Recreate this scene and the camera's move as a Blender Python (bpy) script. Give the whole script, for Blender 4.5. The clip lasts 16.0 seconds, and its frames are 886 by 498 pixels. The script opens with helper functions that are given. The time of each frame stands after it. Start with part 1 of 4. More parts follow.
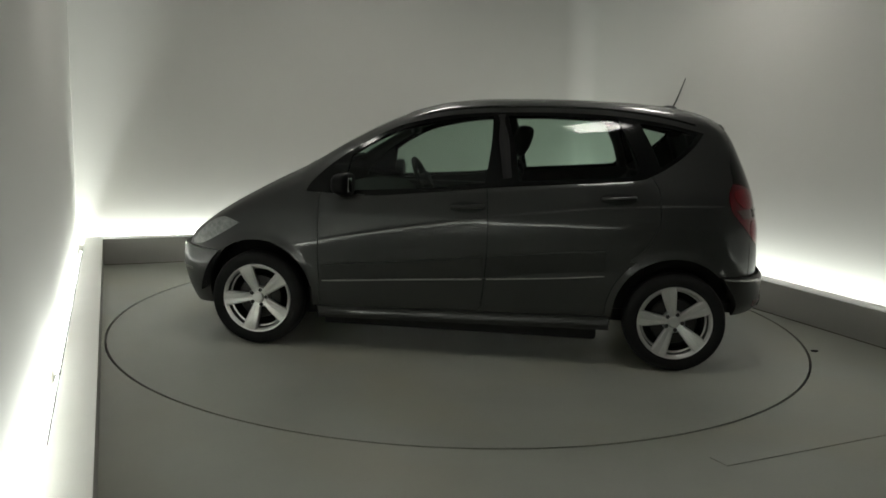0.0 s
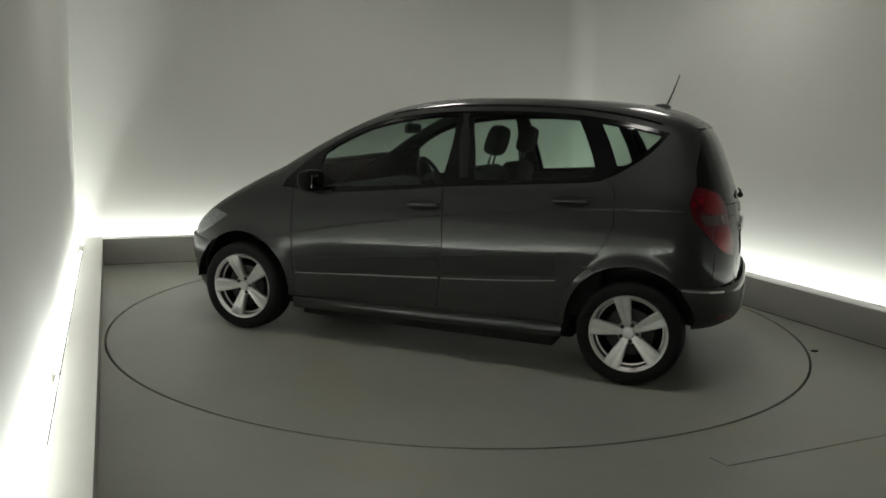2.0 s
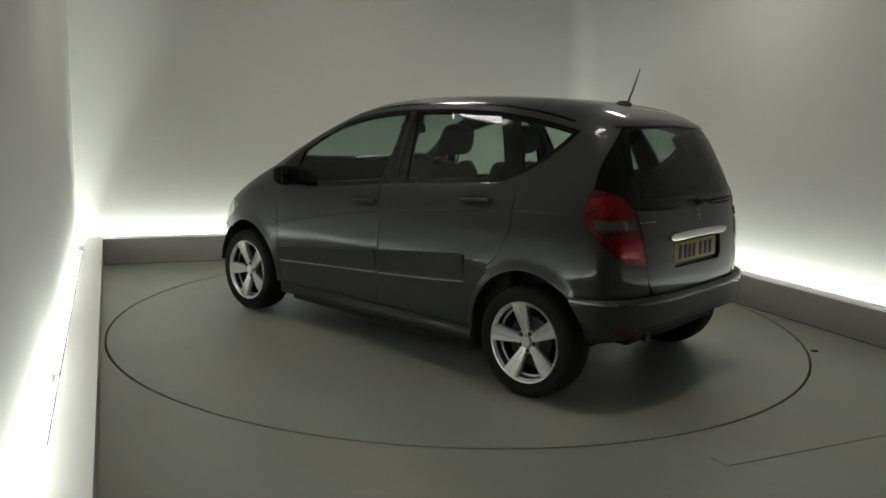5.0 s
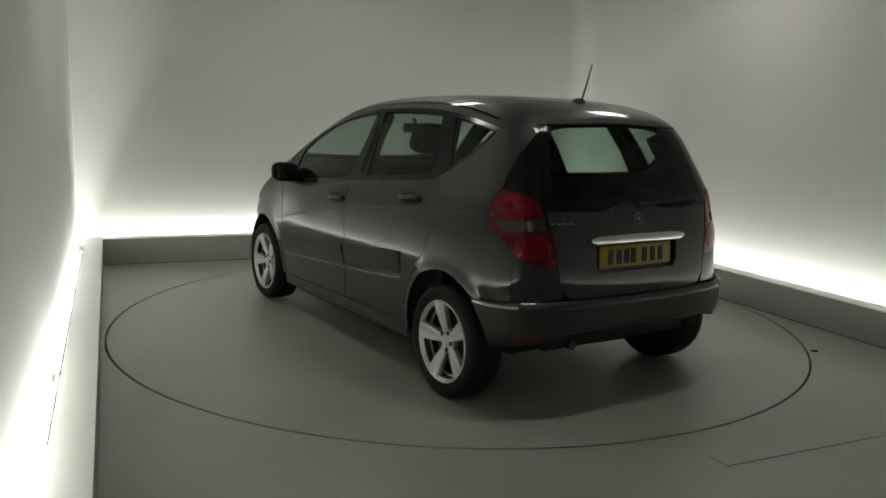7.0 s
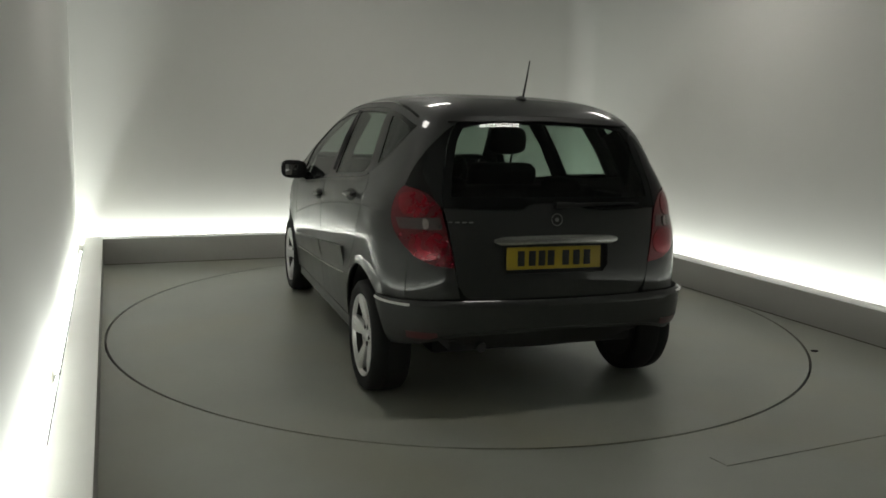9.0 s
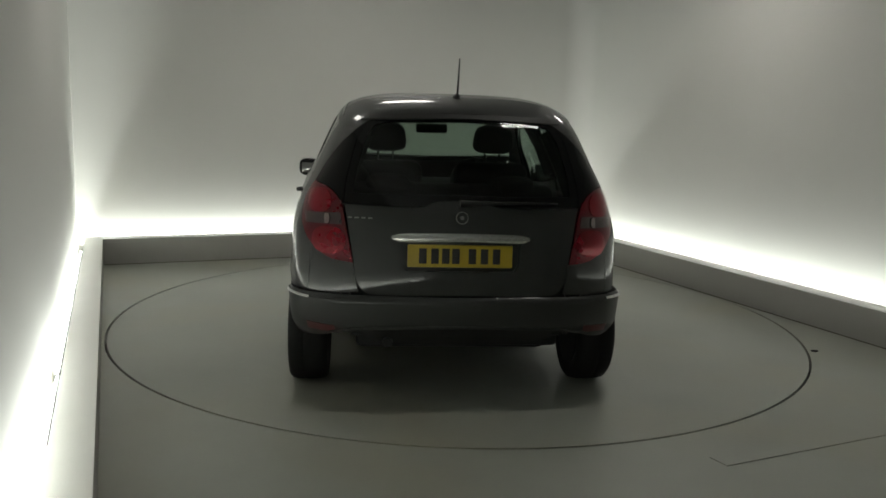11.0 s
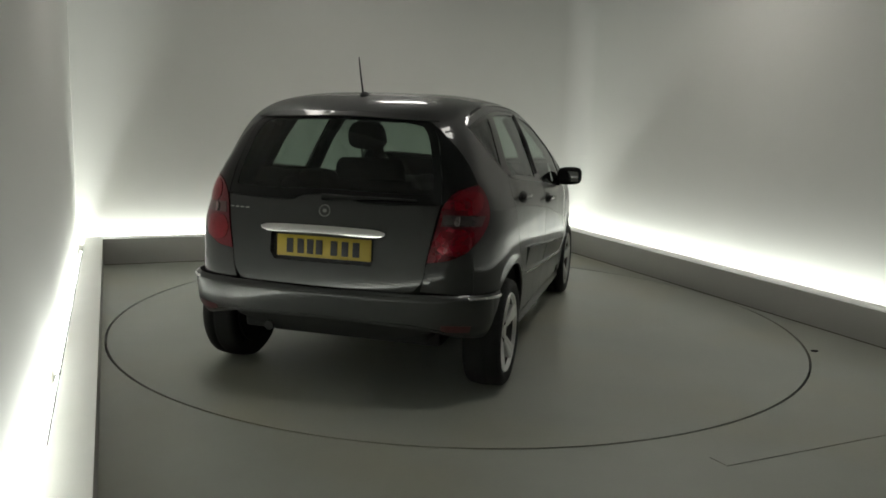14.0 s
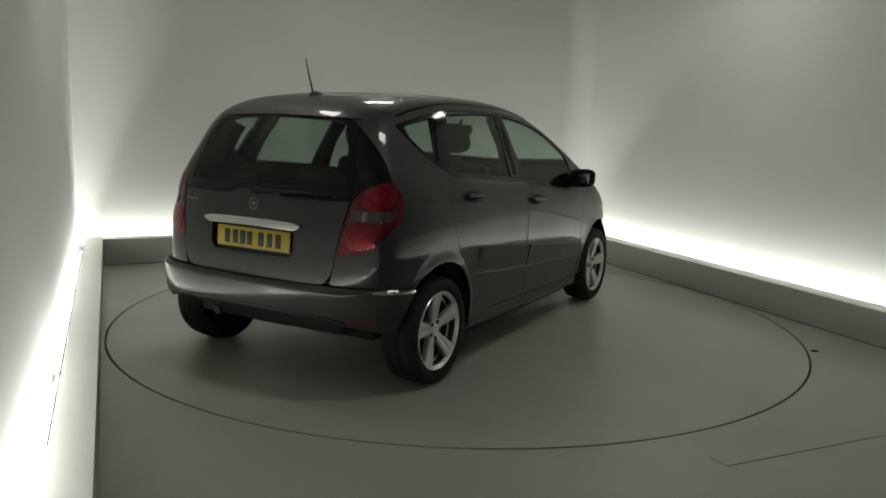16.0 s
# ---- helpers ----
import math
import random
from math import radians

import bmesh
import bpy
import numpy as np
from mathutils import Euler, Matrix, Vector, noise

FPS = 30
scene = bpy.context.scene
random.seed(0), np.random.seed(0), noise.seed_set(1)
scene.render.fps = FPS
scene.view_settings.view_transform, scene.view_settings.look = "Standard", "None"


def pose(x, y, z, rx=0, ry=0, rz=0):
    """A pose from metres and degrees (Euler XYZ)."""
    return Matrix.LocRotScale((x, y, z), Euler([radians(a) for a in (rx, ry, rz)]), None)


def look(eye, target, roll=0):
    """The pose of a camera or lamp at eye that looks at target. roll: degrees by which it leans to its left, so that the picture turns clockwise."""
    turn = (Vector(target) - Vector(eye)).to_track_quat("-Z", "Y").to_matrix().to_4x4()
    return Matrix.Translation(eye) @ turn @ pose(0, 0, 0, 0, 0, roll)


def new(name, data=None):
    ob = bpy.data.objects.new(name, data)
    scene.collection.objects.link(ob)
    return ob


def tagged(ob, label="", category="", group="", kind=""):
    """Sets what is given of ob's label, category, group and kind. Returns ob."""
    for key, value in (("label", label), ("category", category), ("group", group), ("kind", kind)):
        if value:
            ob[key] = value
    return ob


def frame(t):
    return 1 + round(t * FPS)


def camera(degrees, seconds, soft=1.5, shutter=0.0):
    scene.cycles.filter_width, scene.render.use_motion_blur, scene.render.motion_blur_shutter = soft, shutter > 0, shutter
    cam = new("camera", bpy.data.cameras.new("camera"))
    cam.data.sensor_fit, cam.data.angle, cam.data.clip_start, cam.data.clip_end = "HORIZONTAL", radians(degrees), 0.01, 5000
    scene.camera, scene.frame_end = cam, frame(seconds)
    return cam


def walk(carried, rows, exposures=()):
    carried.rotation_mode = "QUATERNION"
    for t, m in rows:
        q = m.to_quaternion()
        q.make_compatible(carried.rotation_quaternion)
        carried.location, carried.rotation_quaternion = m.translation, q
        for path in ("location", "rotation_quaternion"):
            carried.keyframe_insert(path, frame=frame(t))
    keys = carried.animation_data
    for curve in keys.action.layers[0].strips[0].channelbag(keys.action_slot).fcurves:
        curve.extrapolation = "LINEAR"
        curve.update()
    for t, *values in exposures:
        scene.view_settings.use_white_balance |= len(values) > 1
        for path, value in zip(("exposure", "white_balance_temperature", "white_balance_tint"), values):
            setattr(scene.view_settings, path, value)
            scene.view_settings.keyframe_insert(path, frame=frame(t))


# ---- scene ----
from mathutils import geometry

cam = camera(59.04, 16.0, soft=1.7)
EYE = (0.0, -5.737, 1.446)
VIEW = look(EYE, (-0.0974, -0.8044, 0.6320), roll=1.7487)
walk(cam, [(0.0, VIEW), (16.0, VIEW)])
scene.view_settings.exposure = 0.0

# ---- light ----
world = bpy.data.worlds.new("world")
scene.world = world
world.use_nodes = True
world.node_tree.nodes["Background"].inputs[0].default_value = (0.5, 0.52, 0.5, 1)
world.node_tree.nodes["Background"].inputs[1].default_value = 0.02

TURN = 24.3                                   # the room's turn about the turntable's axis
ROOM = pose(0, 0, 0, 0, 0, TURN)
KERB, WALL, WALL_R = 2.45, 2.672, 2.92          # from the axis: the kerbs, the left wall, the right wall
BACK_KERB, BACK_WALL, NEAR_WALL = 2.68, 2.97, -8.2
KERB_TOP, CEILING = 0.245, 3.2


def area_lamp(name, m, sx, sy, watts, color):
    data = bpy.data.lights.new(name, "AREA")
    data.shape, data.size, data.size_y, data.energy, data.color = "RECTANGLE", sx, sy, watts, color
    ob = new(name, data)
    ob.matrix_world = m
    return ob


COVE = (0.95, 1.0, 0.93)
# place and turn, length, watts for each metre, lean towards the wall
COVE_ROWS = ((pose(-2.637, 0.95, 0.0, 0, 0, 90), 3.7, 9.8, -20), (pose(-2.637, -4.5, 0.0, 0, 0, 90), 7.0, 18.5, -20), (pose(2.77, -2.6, 0.0, 0, 0, 90), 10.8, 3.45, 20), (pose(0.05, 2.915, 0.0), 5.3, 7.8, -20))
for m, length, watts, lean in COVE_ROWS:
    area_lamp("cove_lamp", ROOM @ m @ pose(0, 0, 0.16, 180 + lean), length, 0.035, watts * length, COVE)
LAMPS = [(-0.02, -2.2, 0), (-1.80, -0.15, 90), (-0.1, 1.15, 0), (1.95, 0.05, 90)]
LAMP_GLOW = 19.0

# ---- materials ----
def material(name, color, rough=0.5, metal=0.0, coat=0.0, vary=0.08, scale=6.0, bump=0.0, bump_scale=120.0, fine=0.04, spec=0.5, coat_rough=0.10):
    """A surface with broad stains and fine grain in its colour and gloss."""
    m = bpy.data.materials.new(name)
    m.use_nodes = True
    t, b = m.node_tree, m.node_tree.nodes["Principled BSDF"]
    link = t.links.new
    where = t.nodes.new("ShaderNodeTexCoord")
    broad, grain = t.nodes.new("ShaderNodeTexNoise"), t.nodes.new("ShaderNodeTexNoise")
    broad.inputs["Scale"].default_value, broad.inputs["Detail"].default_value = scale, 4
    grain.inputs["Scale"].default_value, grain.inputs["Detail"].default_value = bump_scale, 3
    for n in (broad, grain):
        link(where.outputs["Object"], n.inputs["Vector"])
    sum_ = t.nodes.new("ShaderNodeMath")
    sum_.operation = "MULTIPLY_ADD"
    link(broad.outputs["Fac"], sum_.inputs[0])
    sum_.inputs[1].default_value = 2 * vary
    grain_part = t.nodes.new("ShaderNodeMath")
    grain_part.operation = "MULTIPLY_ADD"
    link(grain.outputs["Fac"], grain_part.inputs[0])
    grain_part.inputs[1].default_value, grain_part.inputs[2].default_value = 2 * fine, 1 - vary - fine
    link(grain_part.outputs[0], sum_.inputs[2])
    tint = t.nodes.new("ShaderNodeVectorMath")
    tint.operation = "SCALE"
    tint.inputs[0].default_value = color
    link(sum_.outputs[0], tint.inputs["Scale"])
    link(tint.outputs[0], b.inputs["Base Color"])
    gloss = t.nodes.new("ShaderNodeMath")
    gloss.operation = "MULTIPLY_ADD"
    link(broad.outputs["Fac"], gloss.inputs[0])
    gloss.inputs[1].default_value, gloss.inputs[2].default_value = rough * 0.3, rough * 0.85
    link(gloss.outputs[0], b.inputs["Roughness"])
    b.inputs["Metallic"].default_value = metal
    b.inputs["Coat Weight"].default_value = coat
    b.inputs["Coat Roughness"].default_value = coat_rough
    b.inputs["Specular IOR Level"].default_value = spec
    if bump:
        relief = t.nodes.new("ShaderNodeBump")
        relief.inputs["Strength"].default_value, relief.inputs["Distance"].default_value = bump, 0.002
        link(grain.outputs["Fac"], relief.inputs["Height"])
        link(relief.outputs[0], b.inputs["Normal"])
    return m


def glass(name, tint):
    """A tinted pane: light passes straight through it, and its gloss grows towards grazing angles."""
    m = bpy.data.materials.new(name)
    m.use_nodes = True
    t = m.node_tree
    t.nodes.remove(t.nodes["Principled BSDF"])
    clear, shine, mix, edge, power, gloss = (t.nodes.new("ShaderNode" + k) for k in ("BsdfTransparent", "BsdfGlossy", "MixShader", "LayerWeight", "Math", "Math"))
    clear.inputs[0].default_value = (*tint, 1)
    shine.inputs["Roughness"].default_value = 0.03
    power.operation, gloss.operation = "POWER", "MULTIPLY_ADD"
    edge.inputs["Blend"].default_value = 0.5
    t.links.new(edge.outputs["Facing"], power.inputs[0])
    power.inputs[1].default_value = 5.0
    t.links.new(power.outputs[0], gloss.inputs[0])
    gloss.inputs[1].default_value, gloss.inputs[2].default_value = 0.9, 0.042
    t.links.new(gloss.outputs[0], mix.inputs[0])
    t.links.new(clear.outputs[0], mix.inputs[1])
    t.links.new(shine.outputs[0], mix.inputs[2])
    t.links.new(mix.outputs[0], t.nodes["Material Output"].inputs[0])
    return m


def glowing(name, color, strength):
    m = bpy.data.materials.new(name)
    m.use_nodes = True
    b = m.node_tree.nodes["Principled BSDF"]
    b.inputs["Emission Color"].default_value, b.inputs["Emission Strength"].default_value = (*color, 1), strength
    return m


WALL_PAINT = material("wall_paint", (0.60, 0.597, 0.572), 0.75, vary=0.03, scale=1.2, bump=0.05, fine=0.01)
# white raised further to carry the cove glow on the kerb tops
COVE_LIT_WHITE = material("cove_lit_white", (0.88, 0.88, 0.85), 0.5, vary=0.03, scale=4)
# dark tone for surfaces out of view, chosen to reduce fill light
BOUNCE_CUT_DARK = material("bounce_cut_dark", (0.17, 0.17, 0.16), 0.8, vary=0.05, scale=1.5)
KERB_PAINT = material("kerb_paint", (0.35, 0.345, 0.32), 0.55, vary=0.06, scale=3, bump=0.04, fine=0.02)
FLOOR_PAINT = material("floor_paint", (0.300, 0.312, 0.275), 0.38, vary=0.23, scale=1.3, bump=0.06, bump_scale=60, fine=0.03)


def patches(m, color, scale, low, high):
    """Lays broad patches of another colour over a surface."""
    t, b = m.node_tree, m.node_tree.nodes["Principled BSDF"]
    old = b.inputs["Base Color"].links[0].from_socket
    where, noise, ramp, mix = (t.nodes.new("ShaderNode" + k) for k in ("TexCoord", "TexNoise", "MapRange", "Mix"))
    mix.data_type = "RGBA"
    noise.inputs["Scale"].default_value, noise.inputs["Detail"].default_value = scale, 5
    t.links.new(where.outputs["Object"], noise.inputs["Vector"])
    t.links.new(noise.outputs["Fac"], ramp.inputs["Value"])
    ramp.inputs["From Min"].default_value, ramp.inputs["From Max"].default_value = low, high
    t.links.new(ramp.outputs[0], mix.inputs[0])
    t.links.new(old, mix.inputs[6])
    mix.inputs[7].default_value = (*color, 1)
    t.links.new(mix.outputs[2], b.inputs["Base Color"])


patches(FLOOR_PAINT, (0.325, 0.312, 0.235), 0.9, 0.45, 0.75)
GRIME = material("floor_grime", (0.085, 0.078, 0.060), 0.8, vary=0.6, scale=9)
PIT = material("dark_pit", (0.02, 0.02, 0.02), 0.9)
PAINT = material("grey_metallic_paint", (0.042, 0.0430, 0.0422), 0.50, metal=0.74, coat=0.6, coat_rough=0.06, vary=0.05, scale=3, bump_scale=900, fine=0.12, spec=0.15)
BLACK = material("gloss_black_trim", (0.004, 0.0045, 0.0045), 0.12, vary=0.1, spec=0.3)
MIRROR_SHELL = material("satin_black_shell", (0.0045, 0.0045, 0.005), 0.45, spec=0.12)
PLASTIC = material("black_plastic", (0.015, 0.015, 0.016), 0.5, bump=0.1, bump_scale=400)
DARK = material("dark_underbody", (0.008, 0.008, 0.008), 0.85)
FABRIC = material("seat_fabric", (0.010, 0.010, 0.0105), 0.9, bump=0.3, bump_scale=300)
CABIN = material("dark_cabin_plastic", (0.007, 0.007, 0.0075), 0.7, bump=0.1, bump_scale=300, spec=0.3)
RUBBER = material("tyre_rubber", (0.009, 0.009, 0.009), 0.75, bump=0.15, bump_scale=150, spec=0.25)
ALLOY = material("silver_alloy", (0.68, 0.68, 0.67), 0.30, metal=0.72, coat=0.4, vary=0.10)
# alloy coloured almost black for the shade between the spokes
BARREL = material("shade_darkened_alloy", (0.045, 0.043, 0.041), 0.5, metal=0.5, vary=0.3, scale=20)
CHROME = material("chrome", (0.72, 0.72, 0.71), 0.18, metal=1.0, vary=0.03)
RED_BRIGHT = material("bright_red_lens", (0.23, 0.002, 0.012), 0.22, metal=0.6, coat=0.7, coat_rough=0.03, vary=0.4, scale=26, bump=0.12, bump_scale=200)
RED = material("red_lens", (0.135, 0.0015, 0.009), 0.22, metal=0.5, coat=0.7, coat_rough=0.03, vary=0.5, scale=30, bump=0.12, bump_scale=200)
RED_DIM = material("dull_red_reflector", (0.055, 0.004, 0.006), 0.35, vary=0.2, scale=30)
SMOKED = material("clear_lens", (0.085, 0.080, 0.080), 0.16, metal=0.6, coat=0.8, vary=0.3, scale=25)
CLEAR_LENS = material("bright_lamp_bowl", (0.32, 0.31, 0.30), 0.12, metal=0.8, vary=0.25, scale=40)
REFLECTOR = material("dim_reflector", (0.42, 0.41, 0.40), 0.25, metal=0.6, vary=0.2, scale=60)
YELLOW = material("yellow_plate", (0.40, 0.29, 0.022), 0.4, vary=0.12)
INK = material("black_ink", (0.012, 0.012, 0.012), 0.5)
LAMP_GLASS = material("headlight_lens", (0.30, 0.31, 0.31), 0.12, metal=0.4, coat=0.9, vary=0.55, scale=38)
# hub and brake, blackened to keep the spoke openings in shade
STEEL = material("shade_dark_brake_steel", (0.025, 0.024, 0.023), 0.5, metal=0.4)
PANE = glass("tinted_glass", (0.62, 0.72, 0.66))
BACK_PANE = glass("dark_tinted_glass", (0.44, 0.52, 0.47))
MIRROR = material("mirror_glass", (0.25, 0.25, 0.25), 0.02, metal=1.0, vary=0.0, fine=0.0)


# ---- building helpers ----
def mesh_object(name, verts, faces, mat, parent=None, label="", sharp=35):
    me = bpy.data.meshes.new(name)
    me.from_pydata([tuple(map(float, v)) for v in verts], [], [tuple(int(i) for i in f) for f in faces])
    me.materials.append(mat)
    me.shade_smooth()
    me.set_sharp_from_angle(angle=radians(sharp))
    ob = new(name, me)
    ob.parent = parent
    return tagged(ob, label)


def part(name, bm, mat, parent=None, label="", sharp=35):
    bmesh.ops.recalc_face_normals(bm, faces=bm.faces[:])
    me = bpy.data.meshes.new(name)
    bm.to_mesh(me)
    bm.free()
    me.materials.append(mat)
    me.shade_smooth()
    me.set_sharp_from_angle(angle=radians(sharp))
    ob = new(name, me)
    ob.parent = parent
    return tagged(ob, label)


def block(bm, lo, hi, m=None, bevel=0.0, segments=2):
    """Adds a bevelled box to bm."""
    made = bmesh.ops.create_cube(bm, size=1)["verts"]
    for v in made:
        v.co = Vector([(lo[i] + hi[i]) / 2 + v.co[i] * (hi[i] - lo[i]) for i in range(3)])
    if bevel:
        edges = list({e for v in made for e in v.link_edges})
        made = list({v for f in bmesh.ops.bevel(bm, geom=edges, offset=bevel, segments=segments, profile=0.5, affect="EDGES")["faces"] for v in f.verts} | {v for v in made if v.is_valid})
    if m is not None:
        bmesh.ops.transform(bm, matrix=m, verts=made)
    return bm


def tube(bm, points, radius, sides=10, closed=False):
    """Adds a round bar along points; radius is one number or one for each point."""
    n = len(points)
    radii = radius if isinstance(radius, (list, tuple)) else [radius] * n
    rings = []
    for i, p in enumerate(points):
        a, b = (points[i - 1], points[(i + 1) % n]) if closed or 0 < i < n - 1 else (points[max(i - 1, 0)], points[min(i + 1, n - 1)])
        q = (Vector(b) - Vector(a)).to_track_quat("Z", "Y")
        rings.append([bm.verts.new(Vector(p) + q @ Vector((math.cos(k * math.tau / sides) * radii[i], math.sin(k * math.tau / sides) * radii[i], 0))) for k in range(sides)])
    for i in range(n if closed else n - 1):
        r, s = rings[i], rings[(i + 1) % n]
        best = min(range(sides), key=lambda o: (r[0].co - s[o].co).length) if closed and i == n - 1 else 0
        for k in range(sides):
            bm.faces.new((r[k], r[(k + 1) % sides], s[(k + 1 + best) % sides], s[(k + best) % sides]))
    if not closed:
        bm.faces.new(rings[0])
        bm.faces.new(rings[-1][::-1])
    return bm


def lathe(bm, profile, m, steps=48):
    """Adds the surface that profile (radius, height) sweeps round m's z axis."""
    rings = [[bm.verts.new(m @ Vector((r * math.cos(k * math.tau / steps), r * math.sin(k * math.tau / steps), h))) for k in range(steps)] for r, h in profile]
    for r, s in zip(rings, rings[1:]):
        for k in range(steps):
            bm.faces.new((r[k], r[(k + 1) % steps], s[(k + 1) % steps], s[k]))
    return bm


def smooth(points, step=0.02):
    """Points along a soft curve through the given ones."""
    p = [np.array(q, float) for q in points]
    if len(p) == 2:
        n = max(1, int(np.linalg.norm(p[1] - p[0]) / step))
        return [p[0] + (p[1] - p[0]) * i / n for i in range(n)] + [p[1]]
    ends = [2 * p[0] - p[1]] + p + [2 * p[-1] - p[-2]]
    out = []
    for a, b, c, d in zip(ends, ends[1:], ends[2:], ends[3:]):
        n = max(1, int(np.linalg.norm(c - b) / step))
        for i in range(n):
            s = i / n
            out.append(0.5 * (2 * b + (c - a) * s + (2 * a - 5 * b + 4 * c - d) * s * s + (3 * b - a - 3 * c + d) * s ** 3))
    return out + [p[-1]]


def outline(*runs, step=0.02):
    """A closed outline of soft runs that meet in corners."""
    out = []
    for run in runs:
        for q in smooth(run, step) if len(run) < 40 else [np.array(r, float) for r in run]:
            if not out or np.linalg.norm(out[-1] - q) > 1e-4:
                out.append(q)
    if np.linalg.norm(out[0] - out[-1]) < 1e-4:
        out.pop()
    return np.array(out)


def inside(poly, q):
    a, b = poly, np.roll(poly, -1, 0)
    x, y = q[:, :1], q[:, 1:]
    cross = (a[:, 1] > y) != (b[:, 1] > y)
    dy = np.where(np.abs(b[:, 1] - a[:, 1]) < 1e-12, 1e-12, b[:, 1] - a[:, 1])
    return (cross & (x < (b[:, 0] - a[:, 0]) * (y - a[:, 1]) / dy + a[:, 0])).sum(1) % 2 == 1


def inset(poly, d):
    """The outline moved inwards by d."""
    t = np.roll(poly, -1, 0) - np.roll(poly, 1, 0)
    t /= np.linalg.norm(t, axis=1)[:, None] + 1e-9
    area = np.sum(poly[:, 0] * np.roll(poly[:, 1], -1) - np.roll(poly[:, 0], -1) * poly[:, 1])
    return poly + np.stack([-t[:, 1], t[:, 0]], 1) * d * np.sign(area)


def panel(name, poly, place, mat, parent, label="", holes=(), gap=0.002, depth=0.012, spacing=0.025, side=1, out=(0, 1, 0), sharp=35, lines=()):
    """A sheet over the outline poly, bent onto the surface place(u, v), with a turned-in rim; lines are places where it creases. side -1 mirrors it to the car's other flank."""
    poly = inset(np.array(poly), gap) if gap else np.array(poly)
    holes = [inset(np.array(h), -gap) for h in holes]
    lo, hi = poly.min(0), poly.max(0)
    gx, gy = np.meshgrid(np.arange(lo[0], hi[0], spacing) + spacing * 0.5, np.arange(lo[1], hi[1], spacing) + spacing * 0.5, indexing="ij")
    g = np.stack([gx.ravel(), gy.ravel()], 1)
    g = g[inside(poly, g)]
    rims = np.concatenate([poly, *holes])
    for h in holes:
        g = g[~inside(h, g)]
    keep = np.array([np.min(np.sum((rims - q) ** 2, 1)) > (0.45 * spacing) ** 2 for q in g]) if len(g) else np.zeros(0, bool)
    pts = np.concatenate([rims, g[keep]]) if len(g) else rims
    if len(lines):
        extra = np.array(lines)
        extra = extra[inside(inset(poly, 0.006), extra)]
        near = np.array([len(extra) and np.min(np.sum((extra - q) ** 2, 1)) < 0.007 ** 2 for q in pts[len(rims):]], bool)
        pts = np.concatenate([rims, pts[len(rims):][~near], extra])
    edges, k = [], 0
    for loop in (poly, *holes):
        edges += [(k + i, k + (i + 1) % len(loop)) for i in range(len(loop))]
        k += len(loop)
    verts, _, tris, *_ = geometry.delaunay_2d_cdt([Vector(q) for q in pts], edges, [], 0, 1e-7)
    uv = np.array([tuple(v) for v in verts])
    tris = np.array([tuple(f) for f in tris])
    mid = uv[tris].mean(1)
    ok = inside(poly, mid)
    for h in holes:
        ok &= ~inside(h, mid)
    tris = tris[ok]
    co = np.stack(place(uv[:, 0], uv[:, 1]), 1)
    nf = np.cross(co[tris[:, 1]] - co[tris[:, 0]], co[tris[:, 2]] - co[tris[:, 0]])
    if nf.sum(0) @ np.array(out) < 0:
        tris, nf = tris[:, ::-1], -nf
    nv = np.zeros_like(co)
    for j in range(3):
        np.add.at(nv, tris[:, j], nf)
    nv /= np.linalg.norm(nv, axis=1)[:, None] + 1e-12
    directed = {(int(a), int(b)) for t in tris for a, b in ((t[0], t[1]), (t[1], t[2]), (t[2], t[0]))}
    border = [e for e in directed if (e[1], e[0]) not in directed]
    faces = [tuple(t) for t in tris]
    if depth:
        rim = sorted({i for e in border for i in e})
        inner = {i: len(co) + j for j, i in enumerate(rim)}
        co = np.concatenate([co, co[rim] - nv[rim] * depth])
        faces += [(b, a, inner[a], inner[b]) for a, b in border]
    if side < 0:
        co = co * np.array([1, -1, 1])
        faces = [f[::-1] for f in faces]
    used = sorted({i for f in faces for i in f})
    new_index = {i: j for j, i in enumerate(used)}
    return mesh_object(name, co[used], [[new_index[i] for i in f] for f in faces], mat, parent, label, sharp)


# ---- the car's form ----
def tab(xs, ys):
    """A smooth curve through a short table."""
    xs, ys = np.array(xs, float), np.array(ys, float)
    d = np.diff(ys) / np.diff(xs)
    m = np.concatenate([[d[0]], np.where(d[:-1] * d[1:] > 0, 2 * d[:-1] * d[1:] / (d[:-1] + d[1:] + 1e-12 * np.sign(d[:-1] + d[1:] + 1e-30)), 0), [d[-1]]])

    def f(x):
        x = np.clip(np.asarray(x, float), xs[0], xs[-1])
        i = np.clip(np.searchsorted(xs, x) - 1, 0, len(xs) - 2)
        h = xs[i + 1] - xs[i]
        s = (x - xs[i]) / h
        return ys[i] * (1 + 2 * s) * (1 - s) ** 2 + h * m[i] * s * (1 - s) ** 2 + ys[i + 1] * s * s * (3 - 2 * s) + h * m[i + 1] * s * s * (s - 1)
    return f


TOP = tab([-1.95, -1.62, -1.5, -1.27, -0.95, -0.58, -0.16, 0.127, 0.342, 0.555, 0.770, 0.925, 1.045, 1.155, 1.39, 1.59, 1.77, 1.90, 2.05],
          [1.40, 1.490, 1.525, 1.569, 1.595, 1.603, 1.596, 1.571, 1.521, 1.436, 1.320, 1.222, 1.145, 1.09, 0.965, 0.85, 0.73, 0.62, 0.42])
